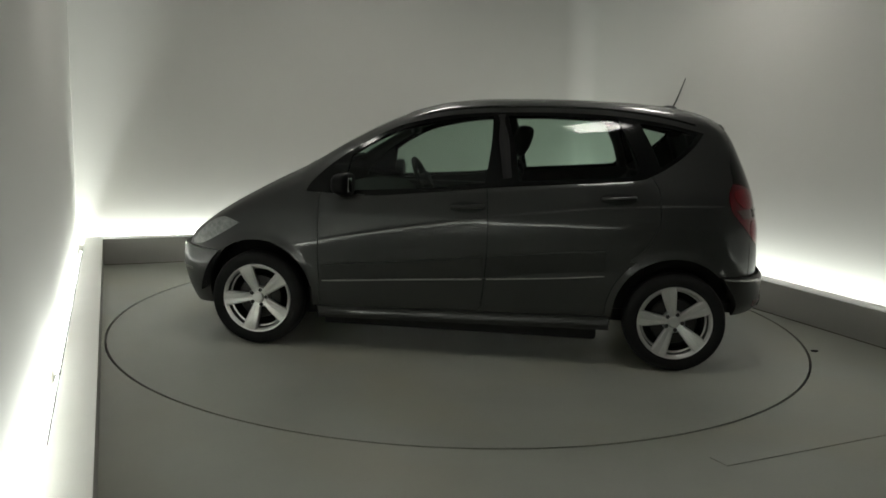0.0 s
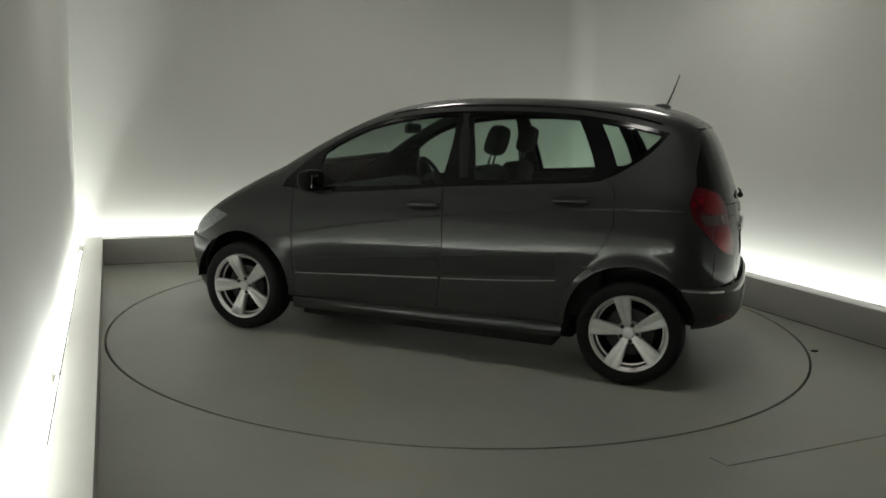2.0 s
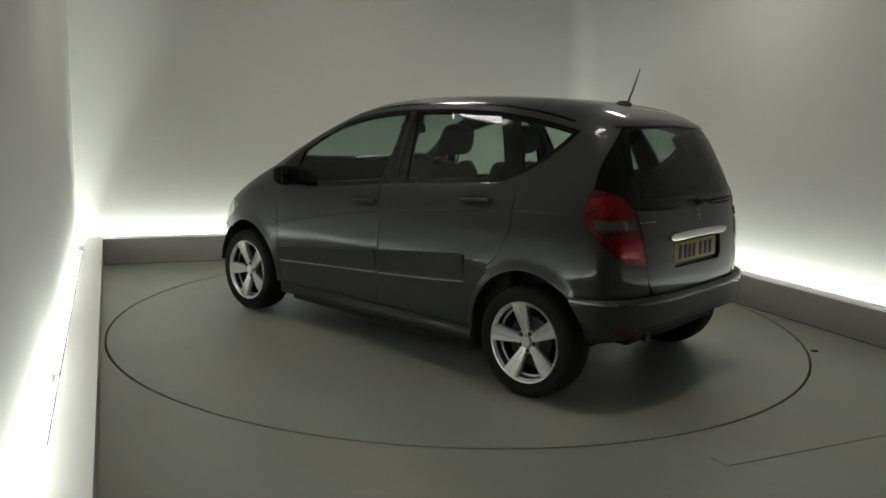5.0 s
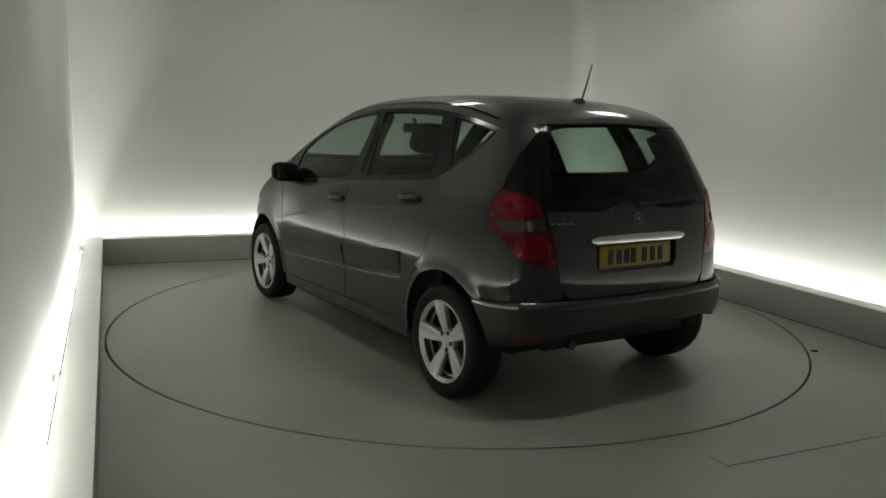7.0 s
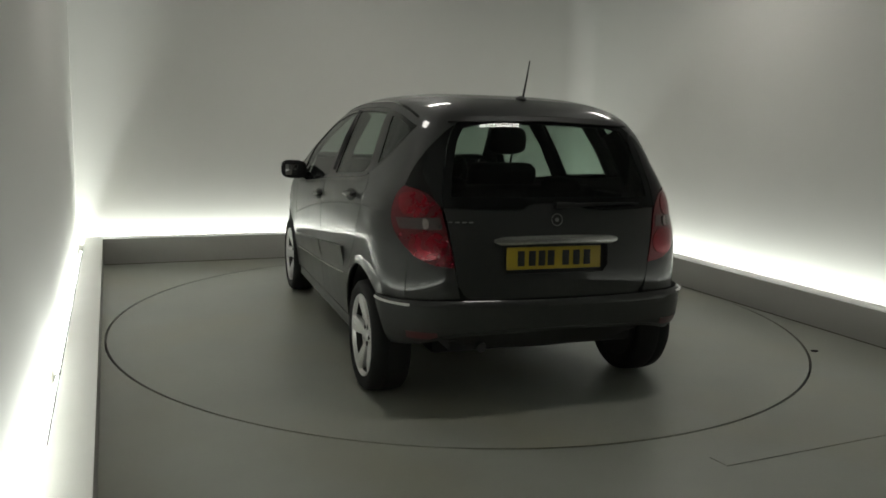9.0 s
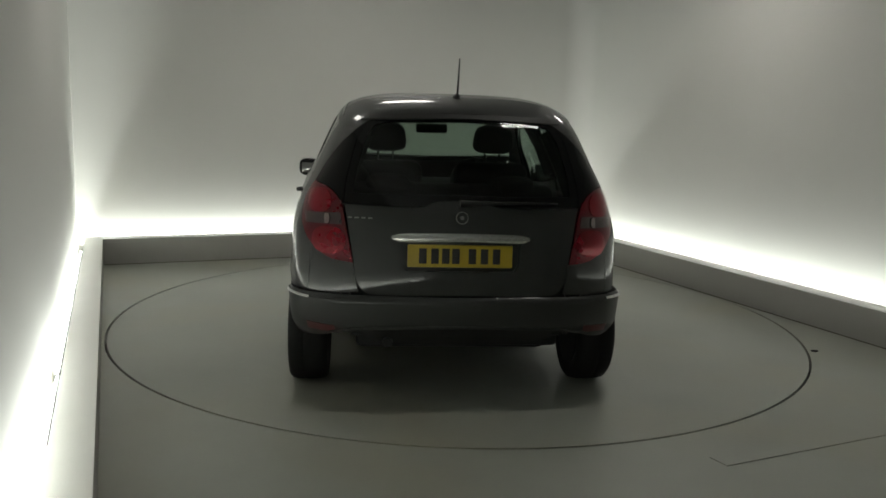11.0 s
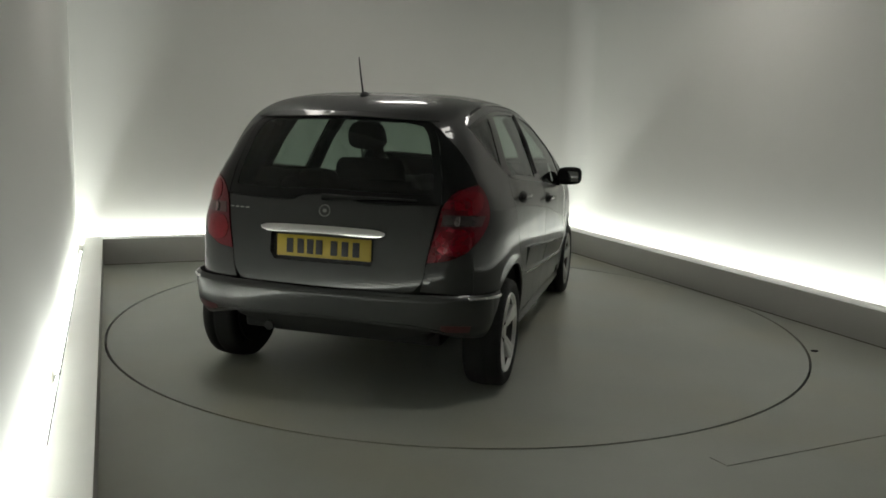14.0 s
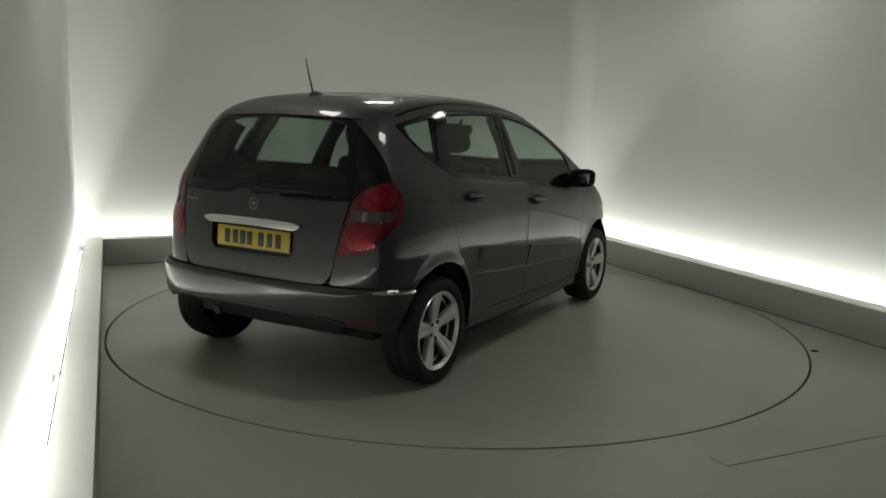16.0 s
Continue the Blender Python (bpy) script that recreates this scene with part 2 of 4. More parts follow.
HALF = tab([0.1, 0.18, 0.25, 0.4, 0.55, 0.7, 0.85, 0.95, 1.05, 1.15, 1.25, 1.4, 1.5, 1.62],
           [0.79, 0.82, 0.838, 0.858, 0.872, 0.8785, 0.8755, 0.862, 0.838, 0.80, 0.756, 0.689, 0.649, 0.605])
BACK = tab([0.15, 0.25, 0.4, 0.6, 0.8, 1.0, 1.07, 1.25, 1.42, 1.5, 1.6],
           [-1.80, -1.815, -1.825, -1.83, -1.815, -1.785, -1.762, -1.692, -1.622, -1.58, -1.50])
FRONT = tab([0.15, 0.25, 0.35, 0.5, 0.65, 0.8, 1.7], [1.84, 1.90, 1.94, 1.965, 1.955, 1.945, 1.945])


def ease(t):
    t = np.clip(t, 0, 1)
    return t * t * (3 - 2 * t)


def body_f(x, y, z, grow=0.0):
    """Below 1 inside the car's skin, above 1 outside it."""
    b = HALF(z) + grow - 0.058 * ease((-0.9 - x) / 0.8) * ease((z - 0.85) / 0.4)
    u = np.where(x < 0, np.maximum(-x, 0) / -(BACK(z) - grow), 0) ** (13 + 9 * ease((z - 0.95) / 0.25)) + np.where(x > 0, np.maximum(x, 0) / (FRONT(z) + grow), 0) ** 7
    return (np.abs(y) / b) ** 3.3 + u + (np.maximum(z, 0) / (TOP(x) + grow)) ** 34


def solve_axis(f, lo, hi, n=34):
    """The place between lo (inside) and hi (outside) where f crosses 1."""
    lo, hi = np.array(lo, float), np.array(hi, float)
    for _ in range(n):
        mid = (lo + hi) / 2
        inside = f(mid) < 1
        lo, hi = np.where(inside, mid, lo), np.where(inside, hi, mid)
    return (lo + hi) / 2


def side_y(x, z, grow=0.0):
    x, z = np.asarray(x, float), np.asarray(z, float)
    return solve_axis(lambda y: body_f(x, y, z, grow), 0 * x, 0 * x + 1.2)


def top_z(x, y, grow=0.0):
    x, y = np.asarray(x, float), np.asarray(y, float)
    return solve_axis(lambda z: body_f(x, y, z, grow), 0 * x + 0.3, 0 * x + 1.8)


def back_x(y, z, grow=0.0):
    y, z = np.asarray(y, float), np.asarray(z, float)
    return solve_axis(lambda x: body_f(x, y, z, grow), 0 * y, 0 * y - 2.3)


def front_x(y, z, grow=0.0):
    y, z = np.asarray(y, float), np.asarray(z, float)
    return solve_axis(lambda x: body_f(x, y, z, grow), 0 * y, 0 * y + 2.3)

# ---- the room ----
def structure(name, lo, hi, mat, bevel=0.004, label=""):
    ob = part(name, block(bmesh.new(), lo, hi, None, bevel), mat)
    ob.matrix_world = ROOM
    return tagged(ob, label, kind="structure")


structure("wall_left", (-WALL - 0.12, NEAR_WALL, -0.16), (-WALL, BACK_WALL, CEILING), WALL_PAINT, 0, "smooth white painted wall washed from below")
structure("wall_right", (WALL_R, NEAR_WALL, -0.05), (WALL_R + 0.12, BACK_WALL, CEILING), WALL_PAINT, 0, "smooth white painted wall washed from below")
structure("wall_back", (-WALL - 0.12, BACK_WALL, -0.05), (WALL_R + 0.12, BACK_WALL + 0.12, CEILING), WALL_PAINT, 0, "smooth white painted back wall washed from below")
# near wall and ceiling stay unseen; both are added dark to limit bounce
structure("unseen_near_wall", (-WALL - 0.12, NEAR_WALL - 0.12, -0.05), (WALL_R + 0.12, NEAR_WALL, CEILING), BOUNCE_CUT_DARK, 0, "unseen wall added to close the booth, dark to cut bounced light")
structure("ceiling", (-WALL - 0.12, NEAR_WALL - 0.12, CEILING), (WALL_R + 0.12, BACK_WALL + 0.12, CEILING + 0.1), BOUNCE_CUT_DARK, 0, "unseen ceiling of the booth, kept dark to cut bounced light")
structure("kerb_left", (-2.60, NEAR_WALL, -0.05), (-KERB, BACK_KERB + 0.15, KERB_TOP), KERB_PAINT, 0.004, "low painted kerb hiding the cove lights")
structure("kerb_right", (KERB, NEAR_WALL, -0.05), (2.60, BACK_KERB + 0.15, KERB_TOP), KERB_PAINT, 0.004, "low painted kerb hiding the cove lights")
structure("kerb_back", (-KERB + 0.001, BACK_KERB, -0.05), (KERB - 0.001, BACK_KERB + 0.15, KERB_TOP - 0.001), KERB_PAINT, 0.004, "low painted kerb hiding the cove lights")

# thin tops over the kerbs, with the cove's brightness put into their white
structure("kerb_cap_left", (-2.602, NEAR_WALL, KERB_TOP), (-KERB + 0.002, BACK_KERB + 0.15, KERB_TOP + 0.006), COVE_LIT_WHITE, 0.002, "white kerb top, lightened for the cove glow on it")
structure("kerb_cap_right", (KERB - 0.002, NEAR_WALL, KERB_TOP), (2.602, BACK_KERB + 0.15, KERB_TOP + 0.006), COVE_LIT_WHITE, 0.002, "white kerb top, lightened for the cove glow on it")
structure("kerb_cap_back", (-KERB + 0.003, BACK_KERB - 0.002, KERB_TOP), (KERB - 0.003, BACK_KERB + 0.15, KERB_TOP + 0.005), COVE_LIT_WHITE, 0.002, "white kerb top, lightened for the cove glow on it")

structure("kerb_foot_right", (KERB - 0.007, -3.5, -0.01), (KERB + 0.001, BACK_KERB - 0.008, 0.006), GRIME, 0, "dark grimy joint at the foot of the kerb")
structure("kerb_foot_back", (-KERB + 0.01, BACK_KERB - 0.006, -0.01), (KERB - 0.001, BACK_KERB + 0.001, 0.005), GRIME, 0, "dark grimy joint at the foot of the kerb")
structure("kerb_seam", (-2.609, -2.25, KERB_TOP + 0.001), (-2.603, 2.10, KERB_TOP + 0.008), PIT, 0, "thin dark seam along the back of the kerb")


def cove_corner(radius=0.26, steps=14):
    """The softly rounded inner corner between the back wall and the right wall."""
    bm = bmesh.new()
    cx, cy = WALL_R - radius, BACK_WALL - radius
    run = [(cx + radius * math.cos(a), cy + radius * math.sin(a)) for a in np.linspace(0, math.pi / 2, steps)] + [(WALL_R, BACK_WALL)]
    rings = [[bm.verts.new((x - 0.001, y - 0.001, z)) for x, y in run] for z in (0.0, CEILING)]
    for k in range(len(run)):
        n = (k + 1) % len(run)
        bm.faces.new((rings[0][k], rings[0][n], rings[1][n], rings[1][k]))
    bm.faces.new(rings[0][::-1])
    bm.faces.new(rings[1])
    ob = part("wall_corner", bm, WALL_PAINT)
    ob.matrix_world = ROOM
    tagged(ob, "smooth rounded white corner between two walls", kind="structure")


cove_corner()

circle = [(math.cos(a), math.sin(a)) for a in np.linspace(0, math.tau, 181)[:-1]]
flat = lambda u, v: (u, v, 0 * u)
floor = panel("floor", outline([(-WALL, NEAR_WALL), (WALL_R, NEAR_WALL)], [(WALL_R, NEAR_WALL), (WALL_R, BACK_WALL)], [(WALL_R, BACK_WALL), (-WALL, BACK_WALL)], [(-WALL, BACK_WALL), (-WALL, NEAR_WALL)], step=0.5),
              flat, FLOOR_PAINT, None, holes=[np.array(circle) * 2.436, outline([(0.06, -2.782), (2.44, -2.747)], [(2.44, -2.747), (2.44, -2.739)], [(2.44, -2.739), (0.06, -2.774)], [(0.06, -2.774), (0.06, -2.782)], step=0.3), outline([(0.048, -2.68), (0.054, -2.68)], [(0.054, -2.68), (0.066, -2.77)], [(0.066, -2.77), (0.060, -2.77)], [(0.060, -2.77), (0.048, -2.68)], step=0.2)],
              gap=0, depth=0.08, spacing=0.4, out=(0, 0, 1))
floor.matrix_world = ROOM
tagged(floor, "grey painted floor with worn satin sheen", kind="structure")
structure("floor_pit", (-WALL, NEAR_WALL, -0.15), (WALL_R, BACK_WALL, -0.10), PIT, 0, "dark void under the floor joints")

turntable = panel("turntable", np.array(circle) * 2.421, flat, FLOOR_PAINT, None, gap=0, depth=0.07, spacing=0.25, out=(0, 0, 1))
tagged(turntable, "grey painted round turntable flush with the floor", "turntable")


def lit_things():
    """The tubes in the cove behind each kerb and the lights on the ceiling."""
    tube_glow, pane_glow = glowing("cove_tube_glow", COVE, 6.0), glowing("ceiling_diffuser_glow", (1.0, 0.97, 0.9), LAMP_GLOW)
    for m, length, *_ in COVE_ROWS:
        thing = new("cove_light")
        thing.matrix_world = ROOM @ m
        tagged(thing, "white fluorescent batten lying behind the kerb", "cove light", "cove lights")
        part("batten", block(bmesh.new(), (-length / 2, -0.033, -0.002), (length / 2, 0.033, 0.09), None, 0.004), COVE_LIT_WHITE, thing)
        part("tube", tube(bmesh.new(), [(-length / 2 + 0.03, 0, 0.115), (length / 2 - 0.03, 0, 0.115)], 0.013, 12), tube_glow, thing)
    for x, y, turn in LAMPS:
        thing = new("ceiling_light")
        thing.matrix_world = ROOM @ pose(x, y, CEILING, 0, 0, turn)
        tagged(thing, "rectangular white ceiling light with a glowing diffuser", "ceiling light", "ceiling lights")
        part("housing", block(bmesh.new(), (-0.35, -0.19, -0.06), (0.35, 0.19, 0.0), None, 0.008), KERB_PAINT, thing)
        part("diffuser", block(bmesh.new(), (-0.31, -0.15, -0.075), (0.31, 0.15, -0.058), None, 0.006), pane_glow, thing)


lit_things()

structure("wall_joint", (-1.22, BACK_WALL - 0.0008, 1.216), (1.4, BACK_WALL + 0.001, 1.226), WALL_PAINT, 0, "faint raised horizontal joint on the wall")

# a small steel stop beside the turntable
stop = part("floor_stop", block(block(bmesh.new(), (-0.022, -0.007, 0), (0.022, 0.007, 0.010), None, 0.003), (-0.008, -0.02, 0), (0.006, 0.007, 0.008), None, 0.002), PLASTIC)
stop.matrix_world = pose(2.392, -0.648, 0, 0, 0, 8)
tagged(stop, "small dark metal stop on the floor beside the turntable", "floor stop")

# ---- the car ----
car = new("car")
tagged(car, "dark grey metallic five-door compact hatchback on the turntable", "car")

MOULD_TOP = tab([-1.0, -0.85, -0.14, 0.86, 1.0], [0.716, 0.711, 0.641, 0.536, 0.52])
MOULD_LOW = tab([-1.0, -0.88, -0.65, -0.147, 0.40, 0.87, 1.0], [0.57, 0.563, 0.540, 0.503, 0.468, 0.437, 0.43])
SHOULDER = tab([-1.6, -1.15, -0.15, 0.21, 0.86, 1.1], [1.0, 0.985, 0.884, 0.828, 0.705, 0.65])
ARCHES = ((-1.275, 0.325, 0.358), (1.290, 0.315, 0.360))


def crease(x, z):
    """The pressed lines of the doors and the lips of the wheel arches."""
    line = SHOULDER(x)
    step = 1 / (1 + np.exp(np.clip((z - line) / 0.0014, -40, 40)))
    run = 1 / (1 + np.exp(np.clip((x - 0.84) / 0.09, -40, 40))) / (1 + np.exp(np.clip((-1.5 - x) / 0.03, -40, 40)))
    d = 0.0040 * step * np.exp(-np.maximum(line - z, 0) / 0.09) * run
    below = belt_z(x) - z
    d = d + 0.009 * ease(below / 0.024) * np.exp(-np.maximum(below - 0.024, 0) / 0.16) / (1 + np.exp(np.clip((-1.04 - x) / 0.03, -40, 40))) / (1 + np.exp(np.clip((x - 0.84) / 0.03, -40, 40)))
    for cx, cz, r in ARCHES:
        q = np.hypot(x - cx, z - cz)
        d = d + 0.008 * np.exp(-((q - r) / 0.034) ** 2)
    return d


FOLDS = [(x, float(SHOULDER(x)) + d) for x in np.arange(-1.60, 1.15, 0.012) for d in (-0.009, -0.003, 0.0, 0.003, 0.009)]


def flank(grow=0.0):
    return lambda x, z: (x, side_y(x, z, grow) + crease(x, z), z)


def lid(grow=0.0):
    return lambda x, y: (x, y, top_z(x, y, grow))


def round_end(cx, sign, grow=None):
    """The surface round the car's tail (sign -1) or nose (1): u is the way round, v the height."""
    def place(u, v):
        th, z = np.asarray(u, float) / 0.7, np.asarray(v, float)
        c, s = np.cos(th) * sign, np.sin(th)
        g = (lambda r: grow(cx + r * c, r * s, z)) if grow else (lambda r: 0.0)
        r = solve_axis(lambda r: body_f(cx + r * c, r * s, z, g(r)), 0 * th, 0 * th + 1.5)
        return cx + r * c, r * s, z
    return place


def round_u(cx, sign, x, y):
    return 0.7 * math.atan2(y, (x - cx) * sign)


TX, NX = -1.15, 1.25
tail = round_end(TX, -1)


def tail_u(y, z):
    """Where a point (y, z) of the tail lies on the way round it."""
    return round_u(TX, -1, float(back_x(np.array([y]), np.array([z]))[0]), y)


def tail_run(points):
    return [(tail_u(y, z), z) for y, z in points]


def arc(i, a0, a1, n=26, r=0.0):
    cx, cz, rr = ARCHES[i]
    return [(cx + (rr + r) * math.cos(radians(a0 + (a1 - a0) * k / n)), cz + (rr + r) * math.sin(radians(a0 + (a1 - a0) * k / n))) for k in range(n + 1)]


def arc_at(i, z, back):
    """The angle at which a wheel arch reaches the height z."""
    cx, cz, r = ARCHES[i]
    a = math.degrees(math.asin((z - cz) / r))
    return 180 - a if back else a


BELT = [(0.97, 0.992), (0.67, 0.985), (0.19, 1.022), (-0.164, 1.063), (-0.419, 1.084), (-0.783, 1.114), (-1.02, 1.135), (-1.12, 1.16), (-1.252, 1.242), (-1.348, 1.328), (-1.41, 1.412)]
RAIL = [(0.97, 0.992), (0.93, 1.06), (0.78, 1.195), (0.6, 1.315), (0.42, 1.405), (0.2, 1.462), (0.0, 1.490), (-0.2, 1.504), (-0.5, 1.511), (-0.78, 1.507), (-1.0, 1.489), (-1.2, 1.460), (-1.41, 1.412)]
RAIL_END = (-1.50, 1.393)
belt_z, rail_z = tab([p[0] for p in BELT[::-1]], [p[1] for p in BELT[::-1]]), tab([p[0] for p in RAIL[::-1]], [p[1] for p in RAIL[::-1]])


def sill_top(x):
    return 0.275 + 0.035 * (0.9 - x) / 1.8


FRONT_GLASS = outline([(0.74, 1.005), (0.19, 1.040), (-0.125, 1.076)], [(-0.125, 1.076), (-0.150, 1.30), (-0.150, 1.478)], [(-0.150, 1.478), (0.0, 1.466), (0.2, 1.436), (0.42, 1.378), (0.6, 1.287), (0.70, 1.215)], [(0.70, 1.215), (0.74, 1.005)])
REAR_GLASS = outline([(-0.335, 1.098), (-0.783, 1.134), (-1.0, 1.153)], [(-1.0, 1.153), (-1.03, 1.20), (-0.965, 1.35), (-0.895, 1.477)], [(-0.895, 1.477), (-0.5, 1.488), (-0.245, 1.482)], [(-0.245, 1.482), (-0.30, 1.28), (-0.335, 1.098)])
QUARTER_GLASS = outline([(-1.03, 1.458), (-1.10, 1.33), (-1.155, 1.205)], [(-1.155, 1.205), (-1.24, 1.262), (-1.32, 1.338), (-1.37, 1.400)], [(-1.37, 1.400), (-1.2, 1.435), (-1.03, 1.458)])
DOOR_LINE = [(-0.140, 1.06), (-0.148, 0.99), (-0.158, 0.80), (-0.155, 0.63), (-0.140, 0.42), (-0.12, sill_top(-0.12))]
REAR_DOOR_BACK = [(-1.105, 1.150), (-1.150, 1.08), (-1.160, 0.98), (-1.162, 0.89), (-1.095, 0.745), (-1.0, 0.657)]
FENDER_LINE = [(0.885, 0.985), (0.889, 0.72), (0.887, 0.51), (0.884, sill_top(0.884))]

LAMP_OUT = [(0.734, 1.128), (0.768, 1.080), (0.796, 0.990), (0.792, 0.905), (0.740, 0.820), (0.650, 0.763), (0.535, 0.745)]
LAMP_IN = [(0.535, 0.745), (0.563, 0.88), (0.584, 0.985), (0.600, 1.038), (0.650, 1.096), (0.734, 1.128)]
WING = [(0.734, 1.128), (0.685, 1.215), (0.614, 1.310), (0.532, 1.390)]
BROW = [(0.532, 1.390), (0.450, 1.443), (0.335, 1.468), (0.15, 1.478), (0.0, 1.480)]


def back_curve(points):
    """Points (y, z) of the tail as seen from the flank."""
    y, z = np.array(points).T
    return list(zip(back_x(y, z), z))


def mirrored(run):
    return [(-a, b) for a, b in run[::-1]]


def bumper_grow(x, y, z):
    """The tail bumper stands proud of the body with a ledge on top."""
    s = np.clip((-1.42 - x) / 0.22, 0, 1)
    return 0.036 * s * s * (3 - 2 * s) * np.clip((0.605 - z) / 0.03, 0, 1) * np.clip((z - 0.12) / 0.25, 0.2, 1) - 0.045 * s * np.clip((0.44 - z) / 0.1, 0, 1) ** 2


def build_flank(side):
    away = (0, 1, 0)
    p = lambda *a, **k: panel(*a, side=side, out=away, **k)
    p("window_surround", outline(BELT, RAIL[::-1]), flank(-0.002), BLACK, car, "gloss black window frame and pillars", holes=[FRONT_GLASS, REAR_GLASS, QUARTER_GLASS], gap=0.001, depth=0.02)
    strip_line = [(x, belt_z(x) - 0.007) for x in np.linspace(0.60, -1.08, 50)] + [(x, belt_z(x) + 0.007) for x in np.linspace(-1.08, 0.60, 50)]
    p("belt_trim", np.array(strip_line), flank(0.004), BLACK, car, "gloss black belt line strip", gap=0, depth=0.008, spacing=0.03)
    gut = np.array([(x, rail_z(x) + 0.031) for x in np.linspace(0.30, -1.36, 50)] + [(x, rail_z(x) + 0.040) for x in np.linspace(-1.36, 0.30, 50)])
    p("roof_strip", gut, flank(0.0025), BLACK, car, "thin black strip along the roof edge", gap=0, depth=0.006, spacing=0.03)
    # doors
    front_door = p("front_door", outline([(x, belt_z(x)) for x in np.linspace(0.885, -0.140, 45)], DOOR_LINE, [DOOR_LINE[-1], (0.884, sill_top(0.884))], FENDER_LINE[::-1]), flank(), PAINT, car, spacing=0.014, gap=0.003, lines=FOLDS)
    foot = math.degrees(math.asin((sill_top(-0.9) - ARCHES[0][1]) / (ARCHES[0][2] + 0.045)))
    rear_door = p("rear_door", outline([(x, belt_z(x)) for x in np.linspace(-0.140, -1.105, 45)], REAR_DOOR_BACK, [REAR_DOOR_BACK[-1], arc(0, 55, 55, 1, 0.045)[0]], arc(0, 55, foot, 20, 0.045), [arc(0, foot, foot, 1, 0.045)[0], DOOR_LINE[-1]], DOOR_LINE[::-1]), flank(), PAINT, car, spacing=0.014, gap=0.003, lines=FOLDS)
    p("side_window", FRONT_GLASS, flank(-0.006), PANE, front_door, "tinted side window", gap=-0.004, depth=0.004, spacing=0.05)
    p("side_window", REAR_GLASS, flank(-0.006), PANE, rear_door, "tinted side window", gap=-0.004, depth=0.004, spacing=0.05)
    p("quarter_window", QUARTER_GLASS, flank(-0.006), PANE, car, "fixed tinted triangular window", gap=-0.004, depth=0.004, spacing=0.04)
    for door, x0, x1 in ((front_door, 0.862, -0.132), (rear_door, -0.160, -0.858)):
        xs = np.linspace(x0, x1, 45)
        strip = [(x, MOULD_TOP(x)) for x in xs] + [(x, MOULD_LOW(x) + 0.005) for x in xs[::-1]]
        p("door_moulding", np.array(strip), lambda x, z: (x, side_y(x, z) + 0.019 - 0.015 * (MOULD_TOP(x) - z) / 0.1, z), PAINT, door, "body-coloured protective moulding", gap=0.001, depth=0.03, spacing=0.02)
        bright = [(x, MOULD_LOW(x) + 0.005) for x in xs] + [(x, MOULD_LOW(x) - 0.003) for x in xs[::-1]]
        p("chrome_strip", np.array(bright), lambda x, z: (x, side_y(x, z) + 0.0125, z), REFLECTOR, door, "thin bright strip under the moulding", gap=0, depth=0.02, spacing=0.02)
    for door, hx, hz in ((front_door, -0.03, 0.940), (rear_door, -0.915, 1.022)):
        slope = 0.075
        bm = bmesh.new()
        y0 = float(side_y(np.array([hx]), np.array([hz]))[0])
        block(bm, (-0.105, -0.020, -0.013), (0.100, 0.012, 0.012), None, 0.010, 4)
        bmesh.ops.transform(bm, matrix=pose(hx, side * (y0 + 0.024), hz, 0, math.degrees(slope), 0), verts=bm.verts[:])
        part("door_handle", bm, PAINT, door, "body-coloured pull handle")
        # no hollow here: a dark oval on the door gives the recess's shade
        shade_oval = [(hx + 0.108 * math.cos(a), hz + 0.034 * math.sin(a) - 0.004) for a in np.linspace(0, math.tau, 29)[:-1]]
        p("handle_recess", np.array(shade_oval), lambda x, z: (x, side_y(x, z) + crease(x, z) + 0.0025, z), DARK, door, "dark shadowed handle recess", gap=0, depth=0.004, spacing=0.03)
    # wing and quarter
    nose_x = 1.58
    top_edge = [(x, float(top_z(np.array([x]), np.array([0.70]))[0])) for x in np.linspace(0.97, nose_x, 14)]
    top_edge += [(x, float(top_z(np.array([x]), np.array([y]))[0])) for x, y in smooth([(1.58, 0.70), (1.66, 0.64), (1.75, 0.55)], 0.03)[1:]]
    low = arc_at(1, sill_top(0.93), True)
    p("front_wing", outline([(0.885, 0.985), (0.97, 0.992)], [(0.97, 0.992), top_edge[0]], top_edge, [top_edge[-1], (1.80, 0.605)], [(1.80, 0.605), (1.66, 0.592), arc(1, 49, 49, 1)[0]], arc(1, 49, low), [arc(1, low, low, 1)[0], (0.884, sill_top(0.884))], FENDER_LINE[::-1]), flank(), PAINT, car, spacing=0.016, lines=FOLDS)
    lamp_edge = back_curve(LAMP_OUT[:5])
    wing_edge = back_curve(smooth(WING, 0.03)[::-1])
    a_end = math.degrees(math.asin((0.585 - ARCHES[0][1]) / ARCHES[0][2]))
    corner = (lamp_edge[-1][0], 0.585)
    p("quarter_panel", outline(BELT[6:], [BELT[-1], RAIL_END], [RAIL_END, wing_edge[0]], wing_edge, lamp_edge, [lamp_edge[-1], corner], [corner, arc(0, 180 - a_end, 180 - a_end, 1)[0]],
                               arc(0, 180 - a_end, 55), [arc(0, 55, 55, 1)[0], arc(0, 55, 55, 1, 0.045)[0]], [arc(0, 55, 55, 1, 0.045)[0], REAR_DOOR_BACK[-1]], REAR_DOOR_BACK[::-1]), flank(), PAINT, car, spacing=0.014, gap=0.0, lines=FOLDS)
    foot2 = math.degrees(math.asin((sill_top(-0.92) - ARCHES[0][1]) / ARCHES[0][2]))
